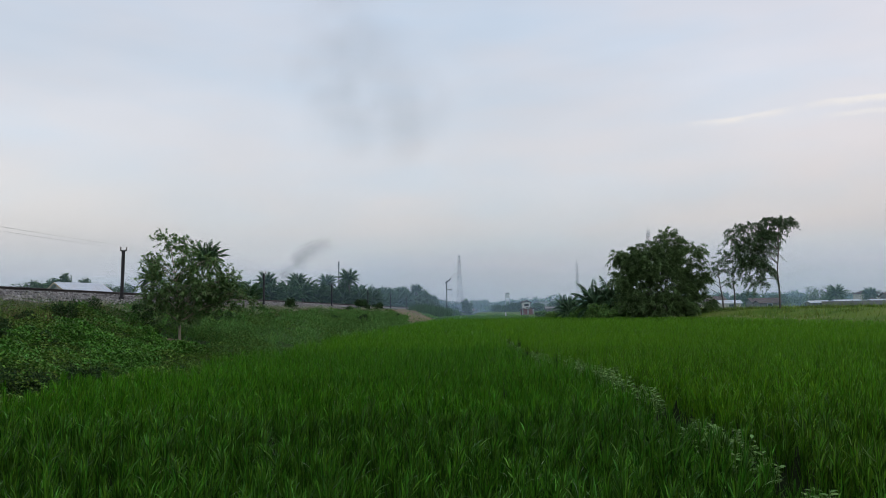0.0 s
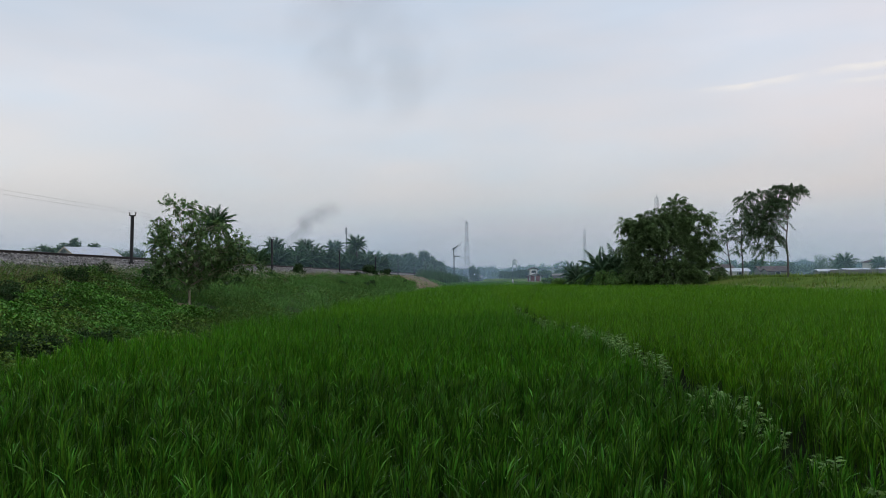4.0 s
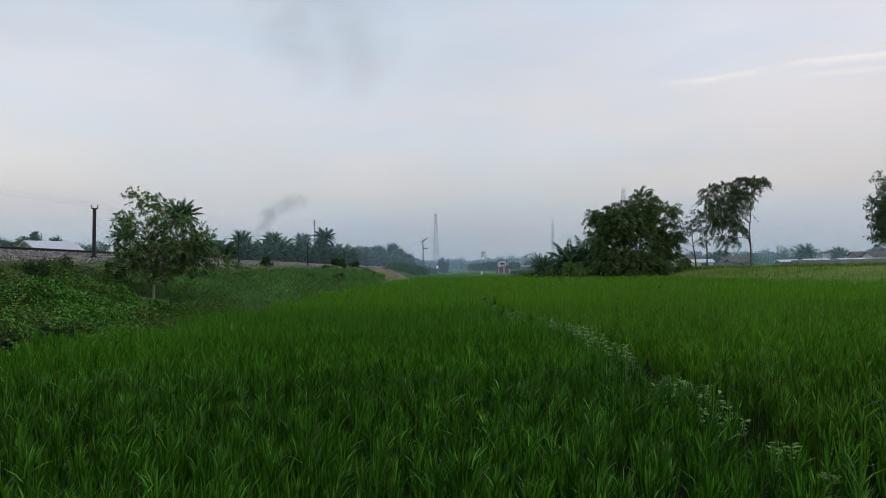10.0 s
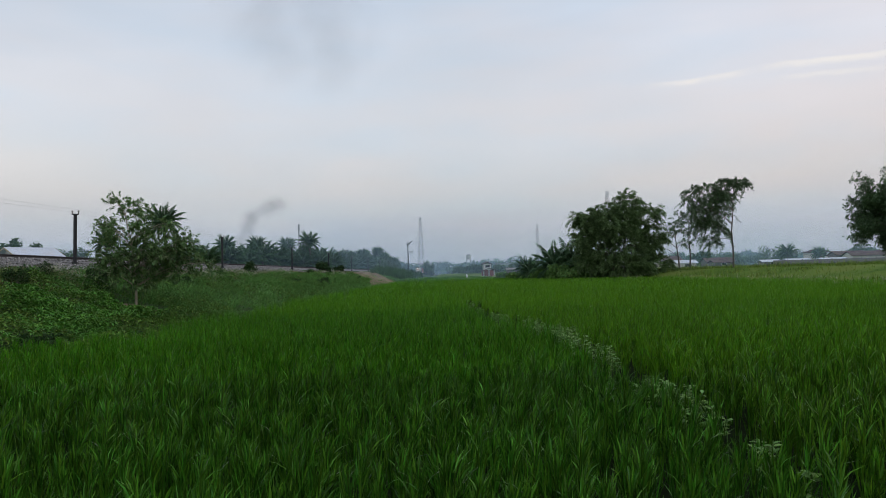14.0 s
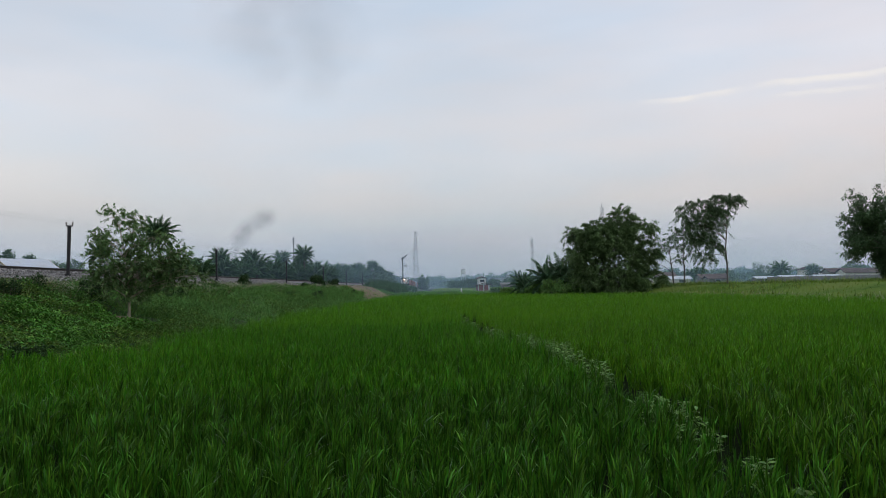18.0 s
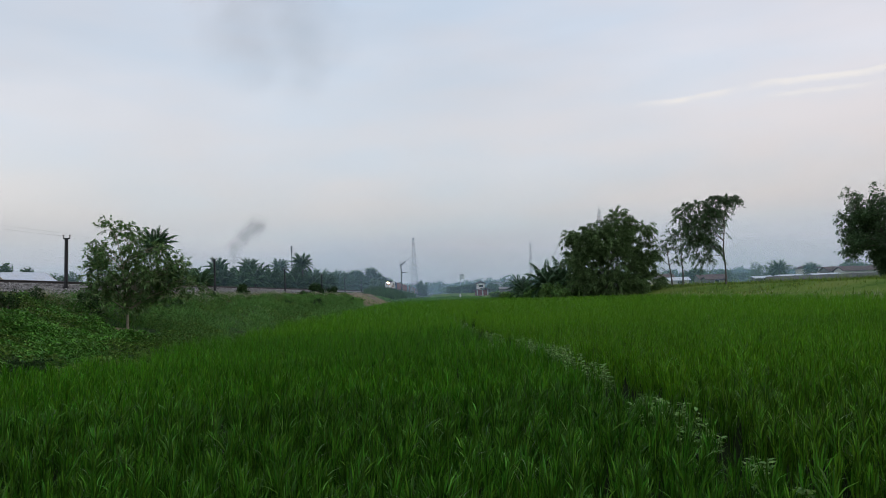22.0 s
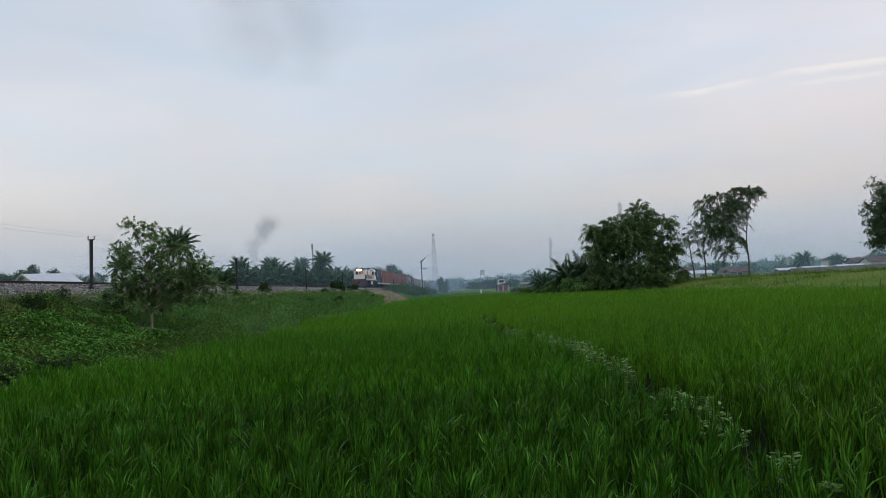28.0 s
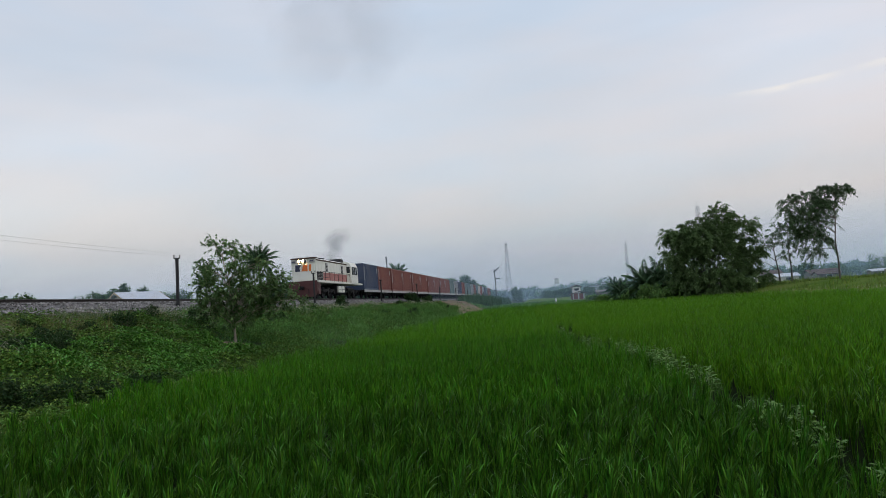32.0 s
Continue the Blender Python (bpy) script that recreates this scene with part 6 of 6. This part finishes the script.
# ---- buildings ----
def gable_house(name, label, at, turn, w, l, eave, ridge, wall, roof, over=0.5, board=None, windows=(), storey2=None):
    """House along local y: walls, pitched roof with thickness, windows in the long sides."""
    ob = tagged(new(name, None), label, "house")
    ob.matrix_basis = pose(*at, 0, 0, turn)
    h = w / 2
    part("wall", prism(bmesh.new(), [(-h, -0.4), (h, -0.4), (h, eave), (0, ridge - 0.1), (-h, eave)], 0, l), wall, ob)
    t = 0.12
    s = (ridge - eave) / h
    for sx in (-1, 1):
        bm = prism(bmesh.new(), [(0, ridge), (sx * (h + over), eave - s * over), (sx * (h + over), eave - s * over + t), (0, ridge + t)], -over, l + over)
        slope = part("roof", bm, roof, ob)
        for j in range(max(2, int((l + 2 * over) / 1.1))):
            y = -over + 0.3 + j * 1.1
            rib = rod(bmesh.new(), (sx * 0.05, y, ridge + t + 0.01), (sx * (h + over - 0.03), y, eave - s * over + t + 0.02), 0.018, n=4)
            part("roof_rib", rib, roof, slope)
    if board:
        for y in (-over - 0.05, l + over):
            for sx in (-1, 1):
                part("bargeboard", prism(bmesh.new(), [(0, ridge - 0.12), (sx * (h + over), eave - s * over - 0.12), (sx * (h + over), eave - s * over + 0.13), (0, ridge + 0.14)], y, y + 0.05), board, ob)
    for sx, y, z0, ww, hh in windows:
        x0, x1 = sorted((sx * h, sx * (h + 0.05)))
        win = part("window", boxed(x0, x1, y - 0.06, y + ww + 0.06, z0 - 0.06, z0 + hh + 0.06), WHITE_PLASTER, ob)
        x0, x1 = sorted((sx * (h + 0.05), sx * (h + 0.06)))
        part("pane", boxed(x0, x1, y, y + ww / 2 - 0.03, z0, z0 + hh), GLASS_DARK, win)
        part("pane", boxed(x0, x1, y + ww / 2 + 0.03, y + ww, z0, z0 + hh), GLASS_DARK, win)
    return ob


def hip_house(at, turn):
    ob = tagged(new("two_storey_house", None), "two-storey cream house with a brown hipped tile roof", "house")
    ob.matrix_basis = pose(*at, 0, 0, turn)
    part("wall", boxed(-3.2, 3.2, 0, 6, -0.4, 4.2), PLASTER, ob)

    def hip(x0, x1, y0, y1, z, top, inset):
        bm = bmesh.new()
        a = [bm.verts.new(p) for p in ((x0, y0, z), (x1, y0, z), (x1, y1, z), (x0, y1, z))]
        ym = (y0 + y1) / 2
        b = [bm.verts.new(p) for p in ((x0 + inset, ym, top), (x1 - inset, ym, top))]
        bm.faces.new((a[0], a[1], b[1], b[0]))
        bm.faces.new((a[1], a[2], b[1]))
        bm.faces.new((a[2], a[3], b[0], b[1]))
        bm.faces.new((a[3], a[0], b[0]))
        bm.faces.new(a[::-1])
        return bm
    part("roof", hip(-3.9, 3.9, -0.7, 6.7, 4.2, 5.6, 2.6), TILE_ROOF, ob)
    part("porch_roof", hip(-4.6, 0.4, -2.6, 0.4, 2.2, 2.8, 1.2), TILE_ROOF, ob)
    for x in (-2.6, 0.9):
        win = part("window", boxed(x - 0.06, x + 1.46, -0.06, 0.0, 2.64, 4.0), WHITE_PLASTER, ob)
        for j in range(2):
            part("pane", boxed(x + j * 0.72, x + j * 0.72 + 0.66, -0.08, -0.06, 2.72, 3.9), GLASS_DARK, win)
    part("balcony", boxed(-3.2, 0.2, -1.0, 0.0, 2.3, 2.45), WHITE_PLASTER, ob)
    return ob


def build_buildings():
    gable_house("yellow_gable_house", "wide house with a pale zinc roof and ochre gable", (-70.6, 116.0, 0.5), -35, 9.5, 6.2, 5.1, 7.0, PLASTER, ZINC, 0.8, YELLOW_WOOD, [(1, 1.5, 1.2, 1.4, 1.2), (1, 4.6, 1.2, 1.4, 1.2)])
    # field hut: two stacked roofs, red planks
    hut = tagged(new("field_hut", None), "small red plank field hut with a stepped roof", "hut")
    hut.matrix_basis = pose(9.4, 200, gz(9.4, 200), 0, 0, 8)
    for i in range(9):
        part("plank", boxed(-1.6 + i * 0.36, -1.6 + i * 0.36 + 0.34, -0.04, 0.0, 0, 1.75), PLANK if i % 4 else GREY_PAINT, hut)
    part("wall", boxed(-1.6, 1.64, 0.0, 2.6, 0, 1.75), PLANK, hut)
    part("upper_wall", boxed(-1.3, 0.7, 0.3, 2.2, 1.75, 3.45), WHITE_PLASTER, hut)
    part("window", boxed(-0.9, 0.3, 0.27, 0.3, 2.5, 3.1), GLASS_DARK, hut)
    part("lower_roof", prism(bmesh.new(), [(-2.1, 1.5), (0.2, 2.2), (2.5, 1.55), (2.5, 1.67), (0.2, 2.32), (-2.1, 1.62)], -0.5, 3.0), RUST_ROOF, hut)
    part("upper_roof", prism(bmesh.new(), [(-1.7, 3.3), (-0.3, 3.95), (1.1, 3.3), (1.1, 3.42), (-0.3, 4.08), (-1.7, 3.42)], 0.0, 2.5), RUST_ROOF, hut)
    gable_house("shed", "low grey shed with a zinc roof beside the paddy", (19.5, 212, gz(19.5, 212)), 90, 3, 4.5, 0.9, 1.3, GREY_WALL, GREY_WALL, 0.3)
    marker = tagged(new("marker_post", None), "small white marker post at the far end of the paddy", "post")
    marker.matrix_basis = pose(2.7, 160, 0.0)
    part("post", rod(bmesh.new(), (0, 0, 0), (0, 0, 1.25), 0.22, 0.12), WHITE_PLASTER, marker)
    hip_house((142, 287, 1.3), 14)
    low = [(75.5, 178, 4, 3.5, 1.0, 1.4, ZINC, GREY_WALL, "grey"), (82, 178, 5, 4, 1.1, 1.5, ZINC, GREY_WALL, "grey"), (91.5, 180, 6, 4, 1.1, 1.5, ZINC, GREY_WALL, "grey"),
           (103, 186, 9, 5, 2.0, 3.0, RUST_ROOF, PLASTER, "cream"), (66, 184, 4, 4, 1.2, 1.8, RUST_ROOF, GREY_WALL, "weathered"), (56, 180, 4.5, 3.5, 1.3, 1.9, ZINC, PLASTER, "cream"),
           (116, 176, 9, 5, 2.0, 3.2, ZINC, WHITE_PLASTER, "white"), (125, 170, 10, 6, 2.3, 3.4, RUST_ROOF, PLASTER, "cream"), (71, 200, 7, 5, 1.6, 2.5, RUST_ROOF, GREY_WALL, "weathered"), (43, 190, 8, 5, 1.6, 2.4, ZINC, GREY_WALL, "grey"),
           (62, 216, 7, 5, 2.4, 3.4, RUST_ROOF, PLASTER, "cream"), (109, 206, 8, 5, 2.4, 3.4, RUST_ROOF, GREY_WALL, "weathered"), (50, 236, 9, 6, 2.6, 3.8, ZINC, PLASTER, "cream")]
    for x, y, l, w, e, r, roof, wall, tone in low:
        what = "pale zinc roof" if roof is ZINC else "rusty brown roof"
        gable_house("village_house", "low %s village house with a %s" % (tone, what), (x + l / 2, y, 1.1), 90, w, l, e, r, wall, roof, 0.4, None, [(-1, 1.2, 0.4, 0.9, 0.6), (-1, l - 2.6, 0.4, 0.9, 0.6)])
    wall = tagged(new("garden_wall", None), "long grey block wall before the village", "wall", kind="structure")
    for i in range(16):
        part("panel", boxed(74 + i * 3.4, 77.3 + i * 3.4, 172, 172.2, 0.6, 2.35), GREY_WALL, wall)
        part("pier", boxed(77.3 + i * 3.4, 77.4 + i * 3.4, 171.95, 172.25, 0.6, 2.5), GREY_WALL, wall)
    # pale far buildings by the railway
    for x, y, w, h in ((34, 500, 12, 7), (50, 520, 18, 9)):
        ob = tagged(new("far_building", None), "pale distant building among trees", "building", "far buildings")
        ob.matrix_basis = pose(x, y, 0)
        part("wall", boxed(-w / 2, w / 2, 0, 8, -0.5, h), GREY_PAINT, ob)
        part("roof", boxed(-w / 2 - 0.4, w / 2 + 0.4, -0.4, 8.4, h, h + 0.5), GREY_WALL, ob)
        for i in range(3):
            part("window", boxed(-w / 2 + w * (i + 0.3) / 3, -w / 2 + w * (i + 0.6) / 3, -0.05, 0, h - 2.6, h - 1.2), GLASS_DARK, ob)


build_buildings()


def lattice(name, label, at, h, base, top, bands, leg=0.12, dishes=2):
    """Four-legged lattice tower in two faded tones."""
    ob = tagged(new(name, None), label, "tower")
    ob.matrix_basis = pose(*at, 0, 0, 20)
    n = bands * 2
    for i in range(bands):
        bm = bmesh.new()
        for s in (0, 1):
            k = 2 * i + s
            z0, z1 = h * k / n, h * (k + 1) / n
            w0, w1 = base + (top - base) * (k / n) ** 0.8, base + (top - base) * ((k + 1) / n) ** 0.8
            c0 = [(sx * w0 / 2, sy * w0 / 2, z0) for sx, sy in ((-1, -1), (1, -1), (1, 1), (-1, 1))]
            c1 = [(sx * w1 / 2, sy * w1 / 2, z1) for sx, sy in ((-1, -1), (1, -1), (1, 1), (-1, 1))]
            for j in range(4):
                rod(bm, c0[j], c1[j], leg, n=4)
                rod(bm, c0[j], c1[(j + 1) % 4], leg * 0.6, n=4)
                rod(bm, c0[(j + 1) % 4], c1[j], leg * 0.6, n=4)
                rod(bm, c1[j], c1[(j + 1) % 4], leg * 0.6, n=4)
        part("lattice_section", bm, TOWER_WHITE if i % 2 else TOWER_RED, ob)
    for i in range(dishes):
        part("antenna", boxed(-top * 0.65, top * 0.65, -top * 0.65, top * 0.65, h - 1.2 - i * 5, h + 0.2 - i * 5, bevel=0.1), TOWER_WHITE, ob)
    part("lightning_rod", rod(bmesh.new(), (0, 0, h), (0, 0, h + 3), 0.07, 0.03), DARK_IRON, ob)
    return ob


def build_towers():
    lattice("lattice_tower", "tall pale lattice radio tower in the haze", (-31, 700, 0), 55, 6.5, 1.5, 12, 0.09, 1)
    lattice("lattice_mast", "slender lattice mast behind the palms", (57, 500, 0), 33, 1.7, 1.1, 12, 0.045, 0)
    lattice("lattice_mast", "lattice mast rising behind the bamboo", (84, 400, 0), 43.5, 3.0, 1.4, 12, 0.06, 0)
    ob = tagged(new("white_mast", None), "thin white antenna mast above the plantation", "mast")
    ob.matrix_basis = pose(-42, 200, 0)
    part("pole", rod(bmesh.new(), (0, 0, 0), (0, 0, 15), 0.22, 0.16), TOWER_WHITE, ob)
    part("antenna", boxed(-0.22, 0.22, -0.22, 0.22, 14.2, 16.0, bevel=0.06), TOWER_WHITE, ob)
    wt = tagged(new("water_tower", None), "pale water tower standing among far trees", "water tower")
    wt.matrix_basis = pose(9, 450, 0)
    for sx in (-1, 1):
        for sy in (-1, 1):
            part("leg", rod(bmesh.new(), (sx * 1.6, sy * 1.6, 0), (sx * 1.1, sy * 1.1, 9.5), 0.22, n=6), GREY_PAINT, wt)
    part("tank", rod(bmesh.new(), (0, 0, 9.5), (0, 0, 12.2), 1.5, n=16), WHITE_PLASTER, wt)
    part("tank_roof", rod(bmesh.new(), (0, 0, 12.2), (0, 0, 13.0), 1.6, 0.2, n=16), GREY_WALL, wt)


build_towers()


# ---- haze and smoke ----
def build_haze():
    # upright sheets added across the view, so that distance looks hazy
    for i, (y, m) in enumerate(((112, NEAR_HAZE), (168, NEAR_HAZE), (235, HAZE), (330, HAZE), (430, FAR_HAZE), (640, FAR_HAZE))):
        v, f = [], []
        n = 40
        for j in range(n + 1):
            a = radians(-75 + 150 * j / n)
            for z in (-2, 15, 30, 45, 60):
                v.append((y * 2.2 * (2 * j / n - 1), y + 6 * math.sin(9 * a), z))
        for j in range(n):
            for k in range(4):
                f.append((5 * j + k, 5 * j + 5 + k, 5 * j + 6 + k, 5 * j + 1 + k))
        tagged(new("haze_sheet", raw("haze_sheet", v, f, m, True)), "thin pale evening haze over the fields", "haze", "haze", "stuff")


build_haze()
PUFFS = []


def build_smoke():
    """Smoke of a fire beyond the plantation, in soft puffs."""
    bm = bmesh.new()
    bmesh.ops.create_icosphere(bm, subdivisions=4, radius=1.0)
    me = bm_mesh("smoke_puff", bm, SMOKE, True)
    old = me.copy()
    old.materials.clear()
    old.materials.append(OLD_SMOKE)
    rng = random.Random(3)
    for i in range(40):
        ob = tagged(new("smoke_puff", me), "soft grey puff of smoke rising from a fire", "smoke", "fire smoke")
        r = rng.uniform(0.7, 1.7) + 0.095 * i
        PUFFS.append((ob, i, r, rng.uniform(-1, 1), rng.uniform(0, 360)))
    for x, z, r in ((-64, 98, 24), (-46, 100, 28), (-30, 88, 22), (-62, 80, 20), (-40, 76, 20), (-56, 118, 26)):
        ob = tagged(new("smoke_bank", old), "faint drifting bank of old smoke in the sky", "smoke", "old smoke")
        PUFFS.append((ob, None, r, x, z))


build_smoke()


def build_birds():
    body = bmesh.new()
    bmesh.ops.create_uvsphere(body, u_segments=10, v_segments=8, radius=1.0)
    for vt in body.verts:
        t = vt.co.y
        vt.co = Vector((vt.co.x * 0.019 * (1 - 0.35 * abs(t)), t * 0.085, vt.co.z * 0.019))
    body = bm_mesh("body", body, FEATHER, True)

    def wing(sx):
        v, f = [], []
        for i in range(7):
            t = i / 6
            x = sx * (0.02 + 0.36 * t)
            lead, trail = 0.05 + 0.05 * math.sin(t * 2.6) - 0.10 * t ** 2, -0.05 - 0.09 * t ** 1.5
            for dz in (0.006, -0.006):
                v += [(x, lead, 0.03 * math.sin(t * 2.2) + dz * (1.1 - t)), (x, trail if t < 1 else lead - 0.02, 0.03 * math.sin(t * 2.2) + dz * (1.1 - t))]
            if i:
                a, b = 4 * (i - 1), 4 * i
                f += [(a, a + 1, b + 1, b), (a + 2, b + 2, b + 3, a + 3), (a, b, b + 2, a + 2), (a + 1, a + 3, b + 3, b + 1)]
        return raw("wing", np.array(v) * 0.43, f, FEATHER, True)
    tail = bm_mesh("tail", prism(bmesh.new(), [(-0.012, -0.003), (0.012, -0.003), (0.012, 0.003), (-0.012, 0.003)], -0.14, -0.06), FEATHER)
    left, right = wing(-1), wing(1)
    birds = []
    for _ in range(2):
        ob = tagged(new("swallow", None), "small dark bird flying over the paddy", "bird", "birds")
        part("body", body, None, ob)
        part("tail", tail, None, ob)
        birds.append((ob, part("wing", left, None, ob), part("wing", right, None, ob)))
    return birds


BIRDS = build_birds()


# ---- movement ----
# seconds and place of the two birds
BIRD_A = ((0, 70, -20, 9), (7.6, 24, 30, 6), (8.5, 9.05, 36.56, 6.57), (8.8, 4.79, 40.33, 7.14), (9.0, 3.0, 42.5, 7.29), (9.3, 1.49, 45.35, 9.07), (9.6, 0, 49.22, 10.32), (10.0, -1.08, 55.06, 11.64),
          (10.5, -2.74, 62.82, 13.44), (11.0, -7.85, 70.61, 13.2), (11.6, -14, 80, 13), (32, -90, 200, 30))
BIRD_B = ((0, 160, 380, 9), (22.6, 15, 44, 4.6), (23.3, 8.57, 24.29, 5.05), (23.5, 7.17, 19.41, 5.09), (23.7, 6.38, 15.4, 4.82), (23.9, 5.67, 11.89, 4.44), (24.0, 5.33, 10.35, 4.39), (24.2, 5.0, 7.0, 4.4),
          (24.6, 5.0, 0, 4.8), (32, 20, -90, 12))

def motions():
    # the train comes on at 16.77 metres a second
    for ob, back in MOVERS:
        rows = []
        lift = 0.79 if ob.name.startswith("shipping") else 0.0
        for t in (0, 4, 8, 12, 15, 17, 19, 21, 23, 25, 27, 32):
            y = 590.2 - 16.77 * t + back
            rows.append((t, pose(TRACK, y, float(rail_z(y)) + lift)))
        walk(ob, rows)
    # smoke rises from behind the palms, leans and drifts to the side
    for ob, i, r, a, b in PUFFS:
        rows = []
        for t in (0, 8, 16, 24, 32):
            if i is None:
                x, y, z = a - 0.9 * t, 300, b + 1.1 * t
                rows.append((t, pose(x, y, z, 0, r * 40 + t, 0) ))
            else:
                s = i * 0.9 + t * 0.28
                x = -84.6 + 0.014 * s ** 2 * (1.15 - 0.85 * t / 32) + 1.1 * math.sin(0.35 * s + 0.1 * t) + (0.5 + 0.06 * i) * a
                rows.append((t, pose(x, 282, 5.0 + 0.88 * s - 0.006 * s ** 2, 0, b + 3 * t, 0)))
        ob.scale = (r, r, r)
        walk(ob, rows)
    # two birds cross the view, beating their wings
    flights = (BIRD_A, BIRD_B)
    for (ob, lw, rw), way in zip(BIRDS, flights):
        t0, t1 = way[1][0], way[-2][0]
        rows = []
        for i, (t, x, y, z) in enumerate(way):
            a, b = way[max(0, i - 1)], way[min(len(way) - 1, i + 1)]
            rows.append((t, pose(x, y, z, 6, 0, math.degrees(math.atan2(-(b[1] - a[1]), b[2] - a[2])))))
        walk(ob, rows)
        n = int((t1 - t0 + 1) / 0.1)
        flap = [(0.0, 10.0)] + [(t0 - 0.5 + 0.1 * i, 25 * math.cos(i * 1.3 + 3.1) + 2) for i in range(n)] + [(32.0, 10.0)]
        walk(lw, [(t, pose(0, 0, 0, 0, a, 0)) for t, a in flap])
        walk(rw, [(t, pose(0, 0, 0, 0, -a, 0)) for t, a in flap])


motions()
